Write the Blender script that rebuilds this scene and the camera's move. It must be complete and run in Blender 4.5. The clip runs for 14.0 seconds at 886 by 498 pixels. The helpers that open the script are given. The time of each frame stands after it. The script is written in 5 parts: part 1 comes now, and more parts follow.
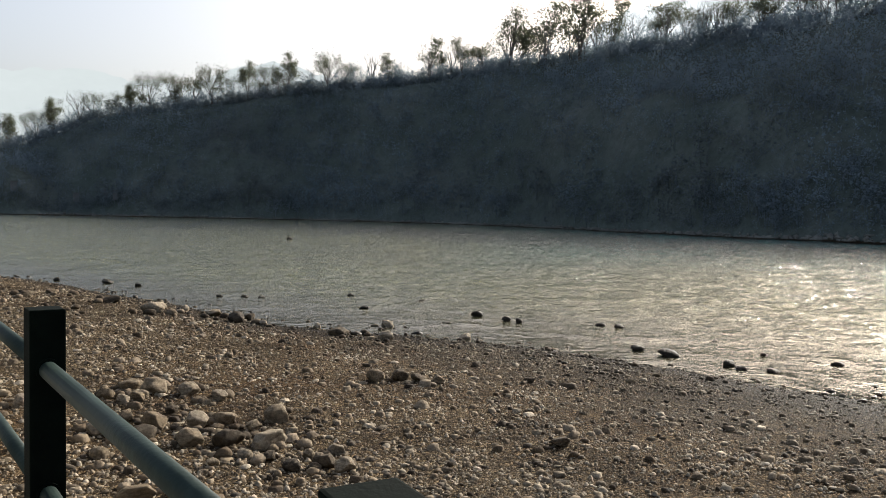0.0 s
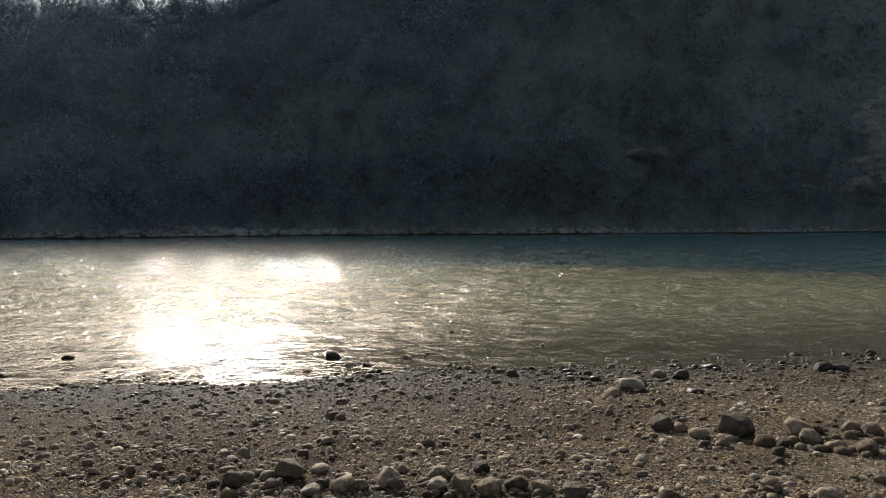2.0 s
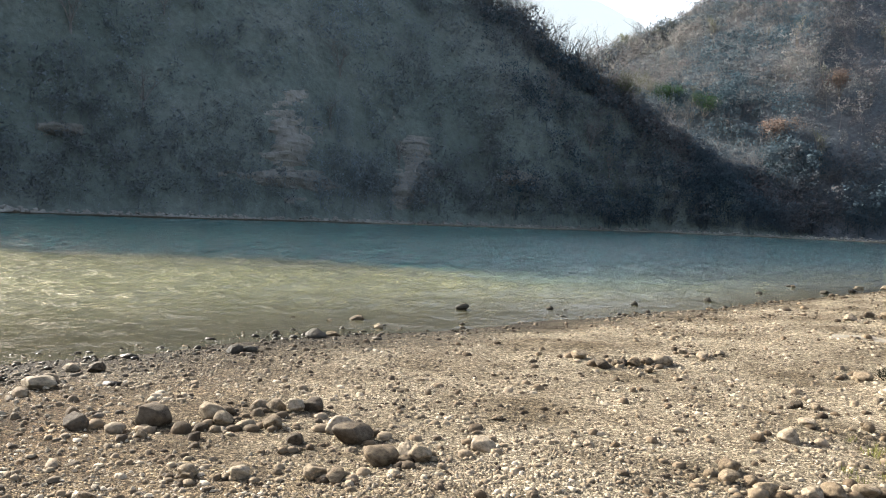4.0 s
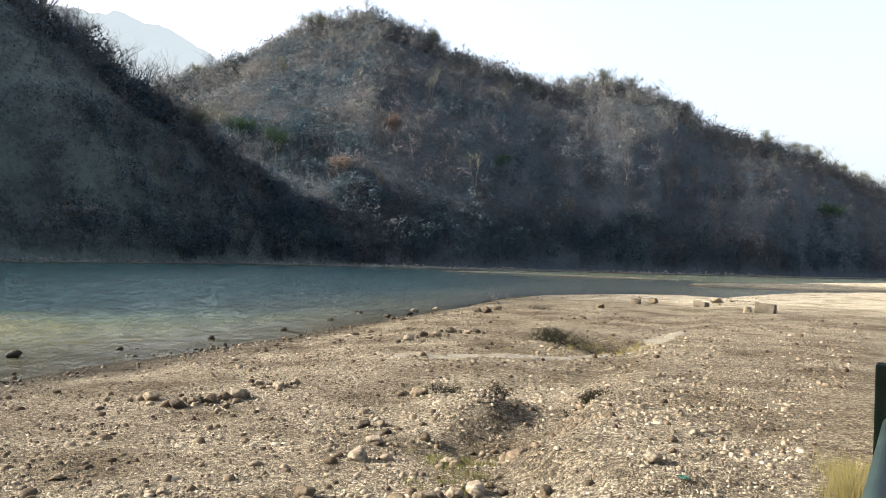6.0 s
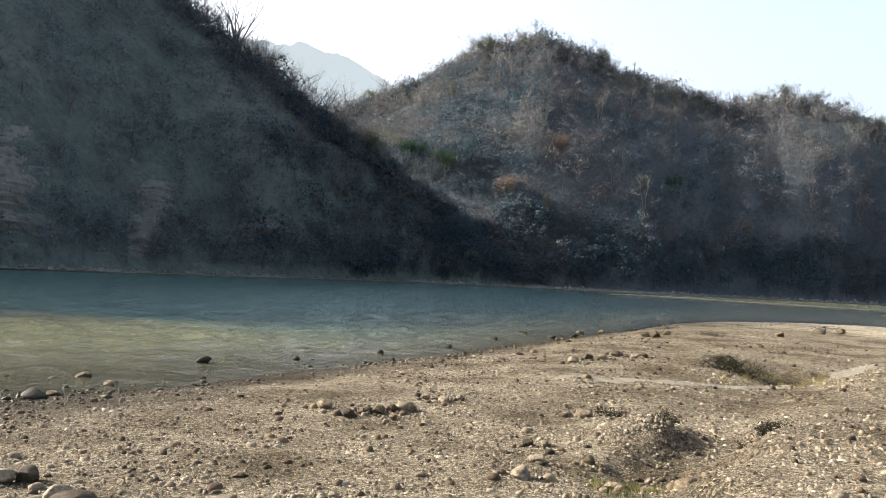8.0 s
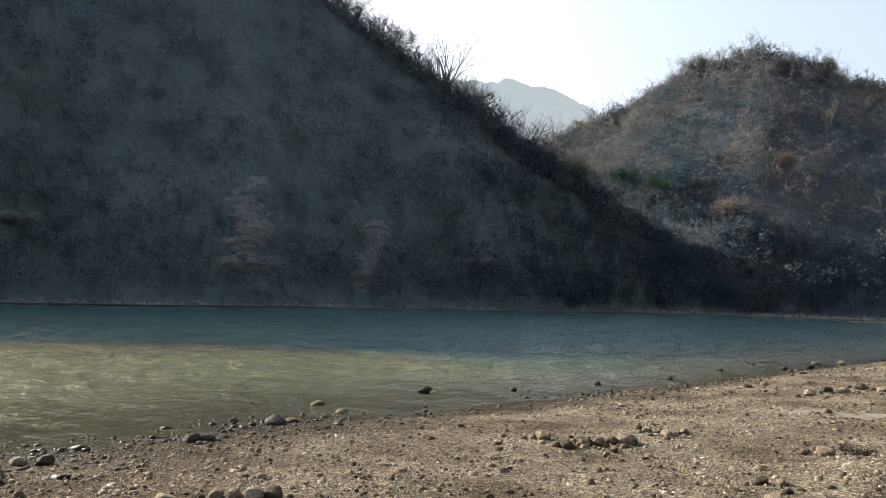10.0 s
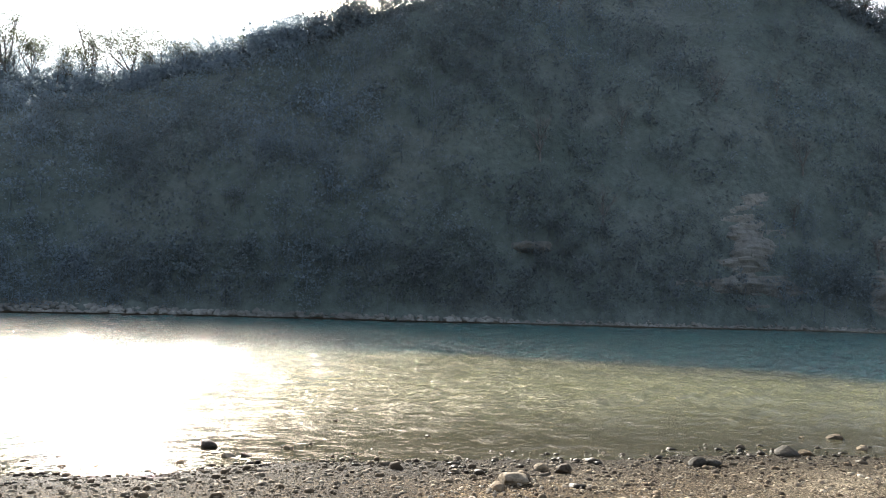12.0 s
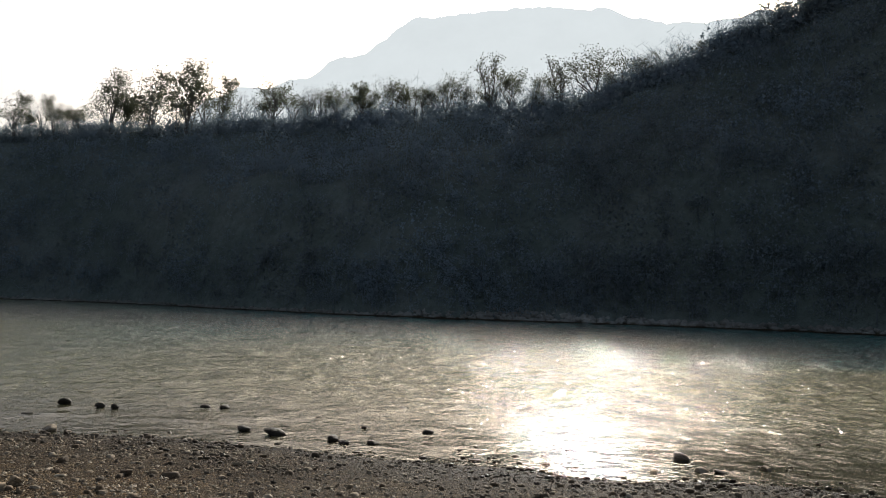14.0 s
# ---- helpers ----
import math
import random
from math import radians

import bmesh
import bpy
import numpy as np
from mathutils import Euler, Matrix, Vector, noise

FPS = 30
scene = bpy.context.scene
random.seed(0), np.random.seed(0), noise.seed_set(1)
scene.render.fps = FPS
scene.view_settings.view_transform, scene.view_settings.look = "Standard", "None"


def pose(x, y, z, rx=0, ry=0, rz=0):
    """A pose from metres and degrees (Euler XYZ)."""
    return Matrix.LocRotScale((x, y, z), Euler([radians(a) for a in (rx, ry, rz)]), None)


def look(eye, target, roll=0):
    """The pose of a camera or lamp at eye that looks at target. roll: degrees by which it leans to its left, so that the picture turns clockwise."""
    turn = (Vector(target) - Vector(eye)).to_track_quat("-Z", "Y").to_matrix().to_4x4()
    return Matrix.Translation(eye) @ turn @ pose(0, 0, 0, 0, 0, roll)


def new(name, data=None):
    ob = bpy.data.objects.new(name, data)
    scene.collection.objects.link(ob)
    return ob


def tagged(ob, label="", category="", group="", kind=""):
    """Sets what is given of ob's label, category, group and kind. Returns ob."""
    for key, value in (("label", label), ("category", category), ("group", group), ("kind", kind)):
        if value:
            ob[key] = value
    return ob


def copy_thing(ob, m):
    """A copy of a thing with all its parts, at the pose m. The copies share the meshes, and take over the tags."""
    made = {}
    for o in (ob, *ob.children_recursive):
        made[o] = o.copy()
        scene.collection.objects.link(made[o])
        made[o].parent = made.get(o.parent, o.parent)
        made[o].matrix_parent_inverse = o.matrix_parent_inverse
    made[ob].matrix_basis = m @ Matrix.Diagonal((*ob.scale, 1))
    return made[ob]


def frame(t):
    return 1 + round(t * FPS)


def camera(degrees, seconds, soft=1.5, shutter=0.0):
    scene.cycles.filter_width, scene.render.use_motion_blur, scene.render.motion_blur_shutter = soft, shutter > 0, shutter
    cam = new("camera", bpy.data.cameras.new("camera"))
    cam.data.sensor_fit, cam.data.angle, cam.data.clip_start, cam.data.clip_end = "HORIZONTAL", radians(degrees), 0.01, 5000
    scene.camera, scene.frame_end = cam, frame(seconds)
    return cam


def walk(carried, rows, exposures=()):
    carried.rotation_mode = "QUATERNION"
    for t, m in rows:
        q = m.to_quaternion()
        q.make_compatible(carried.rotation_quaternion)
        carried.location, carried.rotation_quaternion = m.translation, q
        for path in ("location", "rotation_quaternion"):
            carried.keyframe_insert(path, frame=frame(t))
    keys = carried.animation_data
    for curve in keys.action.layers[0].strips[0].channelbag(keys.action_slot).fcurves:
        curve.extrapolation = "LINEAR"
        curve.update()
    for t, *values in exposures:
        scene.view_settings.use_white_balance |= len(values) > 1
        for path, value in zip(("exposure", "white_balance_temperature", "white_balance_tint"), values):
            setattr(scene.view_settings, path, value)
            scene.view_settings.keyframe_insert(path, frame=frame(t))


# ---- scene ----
# ---- camera ----
def aim(x, y, z, yaw, pitch, roll):
    return pose(x, y, z, 0, 0, yaw) @ pose(0, 0, 0, pitch) @ pose(0, 0, 0, 0, roll) @ pose(0, 0, 0, 90)


PATH = [  # seconds, place, turn to the left, tilt up, lean
    (0.0, 0.010, -0.017, 2.989, 0.00, -2.64, -1.09),
    (0.5, 0.002, -0.007, 3.003, -0.08, -2.20, -2.13),
    (1.0, 0.010, 0.004, 3.019, -7.99, -0.53, -2.45),
    (1.2, 0.025, -0.007, 3.010, -15.39, -0.01, -1.14),
    (1.5, 0.003, -0.008, 2.987, -26.49, -0.77, -0.47),
    (1.7, -0.012, -0.016, 2.944, -36.06, -1.86, 0.23),
    (1.9, -0.009, -0.020, 2.930, -45.64, -2.30, 0.46),
    (2.0, -0.003, -0.012, 2.930, -50.31, -2.52, 0.47),
    (2.2, 0.007, -0.009, 2.917, -59.98, -2.47, -0.00),
    (4.3, -0.018, 0.026, 3.025, -97.93, -2.29, -3.23),
    (4.4, -0.018, 0.019, 3.020, -101.70, -1.94, -3.47),
    (4.5, -0.030, 0.007, 3.011, -104.57, -1.61, -3.78),
    (5.0, 0.002, -0.028, 3.018, -114.48, -0.57, -3.05),
    (5.5, 0.030, -0.037, 3.046, -117.95, 0.25, -2.00),
    (5.6, 0.039, -0.038, 3.045, -118.30, 0.34, -1.85),
    (6.0, 0.049, -0.042, 3.046, -117.60, 0.39, -1.85),
    (6.5, 0.048, -0.034, 3.038, -113.55, 0.29, -2.11),
    (7.0, 0.045, -0.021, 3.036, -111.21, 0.46, -2.15),
    (7.2, 0.037, -0.019, 3.026, -109.72, 0.55, -2.37),
    (9.3, -0.021, 0.004, 2.990, -103.20, 2.64, -2.79),
    (9.5, -0.027, 0.015, 2.983, -101.94, 2.76, -2.54),
    (10.0, -0.017, 0.016, 2.981, -91.50, 2.93, -1.75),
    (10.4, -0.002, 0.016, 2.976, -81.95, 4.15, -1.83),
    (10.5, -0.001, 0.020, 2.987, -79.57, 4.62, -1.84),
    (11.0, -0.004, 0.018, 2.994, -71.51, 8.08, -1.72),
    (11.5, -0.009, 0.008, 2.991, -63.78, 8.01, -1.27),
    (12.0, -0.021, 0.023, 2.984, -57.99, 3.47, -1.55),
    (12.5, -0.003, 0.018, 3.000, -46.86, 2.04, -1.60),
    (13.0, -0.014, 0.018, 3.009, -38.83, 2.73, -1.53),
    (13.5, -0.024, 0.045, 3.024, -31.83, 2.73, -2.09),
    (14.0, -0.031, 0.048, 3.019, -26.61, 3.29, -1.62),
]
EXPOSURE = [(0.0, 1.10), (1.0, 0.88), (2.2, 0.87), (4.3, 2.50), (5.0, 2.11), (7.2, 2.08), (9.3, 1.75), (10.0, 1.62), (10.5, 1.30), (11.0, 1.30), (12.0, 2.20), (12.5, 2.05), (13.0, 1.50), (14.0, 0.50)]
cam = camera(56.25, 14.0, soft=0.6)
walk(cam, [(row[0], aim(*row[1:])) for row in PATH], EXPOSURE)

# ---- light ----
SUN_BEARING, SUN_HEIGHT = 37.0, 25.0
world = bpy.data.worlds.new("sky")
scene.world = world
world.use_nodes = True
wn = world.node_tree
sky = wn.nodes.new("ShaderNodeTexSky")
sky.sky_type, sky.sun_disc = "NISHITA", False
sky.sun_elevation, sky.sun_rotation = radians(SUN_HEIGHT), radians(SUN_BEARING)
sky.air_density, sky.dust_density, sky.ozone_density = 0.8, 7.0, 1.0
wn.nodes["Background"].inputs["Strength"].default_value = 0.086
haze = wn.nodes.new("ShaderNodeMix")
haze.data_type, haze.blend_type = "RGBA", "ADD"
haze.inputs[0].default_value = 1.0
# haze thins out from the horizon to the zenith
ray, up, thin = wn.nodes.new("ShaderNodeTexCoord"), wn.nodes.new("ShaderNodeSeparateXYZ"), wn.nodes.new("ShaderNodeValToRGB")
wn.links.new(ray.outputs["Generated"], up.inputs[0])
wn.links.new(up.outputs["Z"], thin.inputs[0])
for el, (p, c) in zip([thin.color_ramp.elements[0], thin.color_ramp.elements.new(0.40), thin.color_ramp.elements[-1]], ((0.0, (0.69, 0.71, 0.70)), (0.40, (0.58, 0.65, 0.69)), (1.0, (0.22, 0.36, 0.56)))):
    el.position, el.color = p, (*c, 1)
boost = wn.nodes.new("ShaderNodeVectorMath")
boost.operation = "SCALE"
boost.inputs["Scale"].default_value = 2.1
wn.links.new(thin.outputs[0], boost.inputs[0])
wn.links.new(boost.outputs[0], haze.inputs[7])
wn.links.new(sky.outputs[0], haze.inputs[6])
wn.links.new(haze.outputs[2], wn.nodes["Background"].inputs[0])
sun_data = bpy.data.lights.new("sun", "SUN")
sun_data.energy, sun_data.angle, sun_data.color = 5.0, radians(0.5), (1.0, 0.955, 0.87)
sun = new("sun", sun_data)
b, h = radians(SUN_BEARING), radians(SUN_HEIGHT)
sun.matrix_world = look((200 * math.sin(b) * math.cos(h), 200 * math.cos(b) * math.cos(h), 200 * math.sin(h)), (0, 0, 0))


# ---- materials ----
def material(name, roughness=0.8, metallic=0.0, specular=0.3):
    m = bpy.data.materials.new(name)
    m.use_nodes = True
    n, l = m.node_tree.nodes, m.node_tree.links
    bsdf = n["Principled BSDF"]
    bsdf.inputs["Roughness"].default_value = roughness
    bsdf.inputs["Metallic"].default_value = metallic
    bsdf.inputs["Specular IOR Level"].default_value = specular
    return m, n, l, bsdf


def coords(n, l, scale=(1, 1, 1), space="Object"):
    tc, mp = n.new("ShaderNodeTexCoord"), n.new("ShaderNodeMapping")
    mp.inputs["Scale"].default_value = scale
    l.new(tc.outputs[space], mp.inputs[0])
    return mp.outputs[0]


def noise_tex(n, l, vec, scale, detail=4.0, rough=0.6, distort=0.0):
    t = n.new("ShaderNodeTexNoise")
    t.inputs["Scale"].default_value, t.inputs["Detail"].default_value = scale, detail
    t.inputs["Roughness"].default_value, t.inputs["Distortion"].default_value = rough, distort
    l.new(vec, t.inputs["Vector"])
    return t.outputs["Fac"]


def ramp(n, l, fac, *stops):
    r = n.new("ShaderNodeValToRGB")
    e = r.color_ramp.elements
    while len(e) < len(stops):
        e.new(0.5)
    for el, (p, c) in zip(e, stops):
        el.position, el.color = p, (*c, 1)
    l.new(fac, r.inputs[0])
    return r.outputs[0]


def mix(n, l, a, b, fac, mode="MIX"):
    m = n.new("ShaderNodeMix")
    m.data_type, m.blend_type = "RGBA", mode
    if isinstance(fac, (int, float)):
        m.inputs[0].default_value = fac
    else:
        l.new(fac, m.inputs[0])
    l.new(a, m.inputs[6]), l.new(b, m.inputs[7])
    return m.outputs[2]


def bump(n, l, bsdf, height, strength=0.5, distance=0.02):
    b = n.new("ShaderNodeBump")
    b.inputs["Strength"].default_value, b.inputs["Distance"].default_value = strength, distance
    l.new(height, b.inputs["Height"])
    l.new(b.outputs[0], bsdf.inputs["Normal"])


def mat_gravel():
    """Packed gravel: two sizes of rounded grains with dark gaps, in ochre and grey patches; wet at the waterline."""
    m, n, l, bsdf = material("river_gravel", 0.9, 0, 0.04)
    v = coords(n, l)
    big, mid, drift = noise_tex(n, l, v, 0.18, 5, 0.6), noise_tex(n, l, v, 1.3, 6, 0.7), noise_tex(n, l, v, 0.45, 5, 0.65)
    c = ramp(n, l, mid, (0.25, (0.048, 0.037, 0.025)), (0.5, (0.090, 0.072, 0.049)), (0.75, (0.15, 0.127, 0.092)))
    c = mix(n, l, c, ramp(n, l, big, (0.35, (0.118, 0.074, 0.038)), (0.65, (0.155, 0.128, 0.092))), 0.55)
    # dusty trampled ground downstream, and bare sand beyond it
    geo, sep = n.new("ShaderNodeNewGeometry"), n.new("ShaderNodeSeparateXYZ")
    l.new(geo.outputs["Position"], sep.inputs[0])
    way, far = n.new("ShaderNodeVectorMath"), n.new("ShaderNodeMath")
    way.operation, far.operation = "DOT_PRODUCT", "MULTIPLY_ADD"
    way.inputs[1].default_value = (0.5, -0.866, 0)
    l.new(geo.outputs["Position"], way.inputs[0])
    far.inputs[1].default_value = 14.0
    l.new(noise_tex(n, l, v, 0.16, 5, 0.65), far.inputs[0]), l.new(way.outputs["Value"], far.inputs[2])
    grit = noise_tex(n, l, v, 9.0, 5, 0.75)
    dust = None
    for lo, hi, top, pale in ((5, 14, 0.78, ((0.170, 0.153, 0.124), (0.315, 0.288, 0.242))), (50, 62, 0.95, ((0.42, 0.385, 0.32), (0.55, 0.51, 0.435)))):
        mr = n.new("ShaderNodeMapRange")
        mr.interpolation_type = "SMOOTHSTEP"
        for key, value in (("From Min", lo), ("From Max", hi), ("To Max", top)):
            mr.inputs[key].default_value = value
        l.new(far.outputs[0], mr.inputs["Value"])
        dust = mr.outputs[0] if dust is None else dust
        c = mix(n, l, c, ramp(n, l, grit, (0.3, pale[0]), (0.62, pale[1])), mr.outputs[0])
    heights = []
    for scale, depth in ((24, 0.9), (62, 0.7)):
        grain, gap = n.new("ShaderNodeTexVoronoi"), n.new("ShaderNodeTexVoronoi")
        gap.feature = "DISTANCE_TO_EDGE"
        for t in (grain, gap):
            t.inputs["Scale"].default_value = scale
            l.new(v, t.inputs["Vector"])
        clean = n.new("ShaderNodeMath")
        clean.operation = "MULTIPLY_ADD"
        clean.inputs[1].default_value, clean.inputs[2].default_value = -0.30 * depth, depth
        l.new(dust, clean.inputs[0])
        depth = clean.outputs[0]
        c = mix(n, l, c, ramp(n, l, grain.outputs["Color"], (0.1, (0.32, 0.29, 0.26)), (0.5, (0.95, 0.92, 0.85)), (0.9, (2.1, 2.03, 1.88))), depth, "MULTIPLY")
        edge = ramp(n, l, gap.outputs["Distance"], (0.0, (0.46, 0.44, 0.41)), (0.22, (1, 1, 1)))
        c = mix(n, l, c, edge, depth, "MULTIPLY")
        heights.append(edge)
    c = mix(n, l, c, ramp(n, l, drift, (0.34, (0.48, 0.44, 0.38)), (0.5, (0.95, 0.93, 0.9)), (0.66, (1.35, 1.34, 1.32))), 0.9, "MULTIPLY")
    outs = []
    for lo, hi in ((0.24, 1.0), (0.74, 0.92)):
        mr = n.new("ShaderNodeMapRange")
        for key, value in (("From Min", 0.02), ("From Max", 0.25), ("To Min", lo), ("To Max", hi)):
            mr.inputs[key].default_value = value
        l.new(sep.outputs["Z"], mr.inputs["Value"])
        outs.append(mr.outputs[0])
    c = mix(n, l, c, ramp(n, l, outs[0], (0, (0, 0, 0)), (1, (1, 1, 1))), 1.0, "MULTIPLY")
    l.new(c, bsdf.inputs["Base Color"])
    l.new(outs[1], bsdf.inputs["Roughness"])
    add = n.new("ShaderNodeMath")
    add.operation = "MULTIPLY_ADD"
    add.inputs[1].default_value = 2.0
    l.new(heights[0], add.inputs[0]), l.new(heights[1], add.inputs[2])
    bump(n, l, bsdf, add.outputs[0], 1.0, 0.04)
    return m


def mat_stone(name, low, high, rough=0.75, island=False):
    m, n, l, bsdf = material(name, rough, 0, 0.06)
    v = coords(n, l)
    grain, patch = noise_tex(n, l, v, 34, 4, 0.7), noise_tex(n, l, v, 5, 4, 0.6)
    c = ramp(n, l, patch, (0.3, low), (0.7, high))
    c = mix(n, l, c, ramp(n, l, grain, (0.3, (0.65, 0.65, 0.65)), (0.7, (1.15, 1.15, 1.15))), 0.6, "MULTIPLY")
    if island:
        geo = n.new("ShaderNodeNewGeometry")
        rnd = geo.outputs["Random Per Island"]
        drift = noise_tex(n, l, geo.outputs["Position"], 0.45, 5, 0.65)
        c = mix(n, l, c, ramp(n, l, drift, (0.34, (0.5, 0.47, 0.42)), (0.5, (0.95, 0.93, 0.9)), (0.66, (1.35, 1.34, 1.32))), 0.9, "MULTIPLY")
    else:
        rnd = n.new("ShaderNodeObjectInfo").outputs["Random"]
    tone = ramp(n, l, rnd, (0.0, (0.2, 0.18, 0.16)), (0.35, (0.62, 0.54, 0.43)), (0.6, (1.0, 0.92, 0.79)), (0.84, (1.12, 1.08, 1.0)), (1.0, (1.5, 1.45, 1.35)))
    c = mix(n, l, c, tone, 0.9, "MULTIPLY")
    if island:  # stones at the waterline are wet
        sep, wet = n.new("ShaderNodeSeparateXYZ"), n.new("ShaderNodeMapRange")
        l.new(geo.outputs["Position"], sep.inputs[0]), l.new(sep.outputs["Z"], wet.inputs["Value"])
        for key, value in (("From Min", 0.02), ("From Max", 0.21), ("To Min", 0.38), ("To Max", 1.0)):
            wet.inputs[key].default_value = value
        c = mix(n, l, c, ramp(n, l, wet.outputs[0], (0, (0, 0, 0)), (1, (1, 1, 1))), 1.0, "MULTIPLY")
    l.new(c, bsdf.inputs["Base Color"])
    rough_skin = n.new("ShaderNodeMath")
    rough_skin.operation = "MULTIPLY_ADD"
    rough_skin.inputs[1].default_value = 2.5
    l.new(patch, rough_skin.inputs[0]), l.new(grain, rough_skin.inputs[2])
    bump(n, l, bsdf, rough_skin.outputs[0], 0.7, 0.018)
    return m


def mat_water():
    m, n, l, bsdf = material("river_water", 0.05, 0, 0.5)
    bsdf.inputs["IOR"].default_value = 1.33
    v = coords(n, l)
    silt = noise_tex(n, l, v, 0.05, 4, 0.6, 0.6)
    sunny = n.new("ShaderNodeAttribute")
    sunny.attribute_name = "sunny"
    # teal paints water in the hill's shadow, olive paints sunlit silt
    deep = ramp(n, l, silt, (0.3, (0.009, 0.054, 0.053)), (0.7, (0.016, 0.070, 0.066)))
    lit_silt = ramp(n, l, silt, (0.3, (0.070, 0.071, 0.034)), (0.7, (0.096, 0.095, 0.046)))
    edge = n.new("ShaderNodeAttribute")
    edge.attribute_name = "edge"
    brown = ramp(n, l, silt, (0.3, (0.034, 0.031, 0.019)), (0.7, (0.052, 0.047, 0.028)))
    body = mix(n, l, deep, lit_silt, sunny.outputs["Fac"])
    l.new(mix(n, l, body, brown, edge.outputs["Fac"]), bsdf.inputs["Base Color"])
    turn = n.new("ShaderNodeMapping")
    turn.inputs["Rotation"].default_value = (0, 0, radians(57))
    turn.inputs["Scale"].default_value = (0.85, 1.0, 1)
    l.new(v, turn.inputs[0])
    swell = noise_tex(n, l, turn.outputs[0], 1.5, 4, 0.6, 0.8)
    chop = noise_tex(n, l, turn.outputs[0], 5.0, 3, 0.6, 0.4)
    ripple = noise_tex(n, l, turn.outputs[0], 14.0, 2, 0.5)
    roll = noise_tex(n, l, turn.outputs[0], 0.45, 2, 0.5, 0.5)
    s1, s2 = n.new("ShaderNodeMath"), n.new("ShaderNodeMath")
    s1.operation = s2.operation = "MULTIPLY_ADD"
    s1.inputs[1].default_value, s2.inputs[1].default_value = 0.46, 0.07
    l.new(chop, s1.inputs[0]), l.new(swell, s1.inputs[2])
    l.new(ripple, s2.inputs[0]), l.new(s1.outputs[0], s2.inputs[2])
    s3 = n.new("ShaderNodeMath")
    s3.operation = "MULTIPLY_ADD"
    s3.inputs[1].default_value = 1.35
    l.new(roll, s3.inputs[0]), l.new(s2.outputs[0], s3.inputs[2])
    bump(n, l, bsdf, s3.outputs[0], 1.0, 0.11)
    # the current is choppier out in the stream
    chop_size = n.new("ShaderNodeMath")
    chop_size.operation = "MULTIPLY_ADD"
    chop_size.inputs[1].default_value, chop_size.inputs[2].default_value = 0.02, 0.19
    l.new(sunny.outputs["Fac"], chop_size.inputs[0])
    breeze, ruffle = n.new("ShaderNodeAttribute"), n.new("ShaderNodeMath")
    breeze.attribute_name = "breeze"
    ruffle.operation = "MULTIPLY_ADD"
    ruffle.inputs[1].default_value = -0.04
    l.new(breeze.outputs["Fac"], ruffle.inputs[0]), l.new(chop_size.outputs[0], ruffle.inputs[2])
    # sheltered water along the shore lies nearly flat
    still, flat = n.new("ShaderNodeMath"), n.new("ShaderNodeMath")
    still.operation, flat.operation = "MULTIPLY_ADD", "MULTIPLY"
    still.inputs[1].default_value, still.inputs[2].default_value = -0.72, 1.0
    l.new(edge.outputs["Fac"], still.inputs[0]), l.new(still.outputs[0], flat.inputs[0]), l.new(ruffle.outputs[0], flat.inputs[1])
    l.new(flat.outputs[0], n["Bump"].inputs["Distance"])
    return m


def mat_hill(name, tints):
    m, n, l, bsdf = material(name, 0.95, 0, 0.1)
    v = coords(n, l)
    a, b2 = noise_tex(n, l, v, 0.05, 6, 0.65), noise_tex(n, l, v, 0.9, 5, 0.7)
    c = ramp(n, l, a, (0.3, tints[0]), (0.5, tints[1]), (0.7, tints[2]))
    c = mix(n, l, c, ramp(n, l, b2, (0.3, (0.55, 0.55, 0.55)), (0.7, (1.3, 1.3, 1.3))), 0.8, "MULTIPLY")
    l.new(c, bsdf.inputs["Base Color"])
    bump(n, l, bsdf, b2, 0.8, 0.6)
    return m


def mat_leaves(name, *tints):
    """Thin foliage: light passes through it as well as bouncing off."""
    m, n, l, bsdf = material(name)
    n.remove(bsdf)
    front, thin, both = n.new("ShaderNodeBsdfDiffuse"), n.new("ShaderNodeBsdfTranslucent"), n.new("ShaderNodeMixShader")
    both.inputs[0].default_value = 0.48
    l.new(front.outputs[0], both.inputs[1]), l.new(thin.outputs[0], both.inputs[2])
    l.new(both.outputs[0], n["Material Output"].inputs[0])
    v = coords(n, l)
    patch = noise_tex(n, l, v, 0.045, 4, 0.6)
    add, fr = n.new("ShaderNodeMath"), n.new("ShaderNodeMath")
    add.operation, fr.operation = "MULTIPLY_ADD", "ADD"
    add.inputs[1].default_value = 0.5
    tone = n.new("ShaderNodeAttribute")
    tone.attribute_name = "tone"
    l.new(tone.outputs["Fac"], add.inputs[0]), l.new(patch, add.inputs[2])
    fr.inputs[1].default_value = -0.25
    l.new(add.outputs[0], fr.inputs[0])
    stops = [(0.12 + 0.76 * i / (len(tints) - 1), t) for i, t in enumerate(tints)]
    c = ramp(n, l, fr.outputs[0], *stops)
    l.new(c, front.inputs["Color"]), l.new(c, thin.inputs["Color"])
    return m


def mat_plain(name, low, high, scale, rough, metallic=0.0, specular=0.4, relief=0.2):
    m, n, l, bsdf = material(name, rough, metallic, specular)
    v = coords(n, l)
    a, b2 = noise_tex(n, l, v, scale, 5, 0.65), noise_tex(n, l, v, scale * 9, 3, 0.6)
    c = ramp(n, l, a, (0.35, low), (0.65, high))
    c = mix(n, l, c, ramp(n, l, b2, (0.3, (0.75, 0.75, 0.75)), (0.7, (1.15, 1.15, 1.15))), 0.6, "MULTIPLY")
    l.new(c, bsdf.inputs["Base Color"])
    bump(n, l, bsdf, b2, relief, 0.004)
    return m


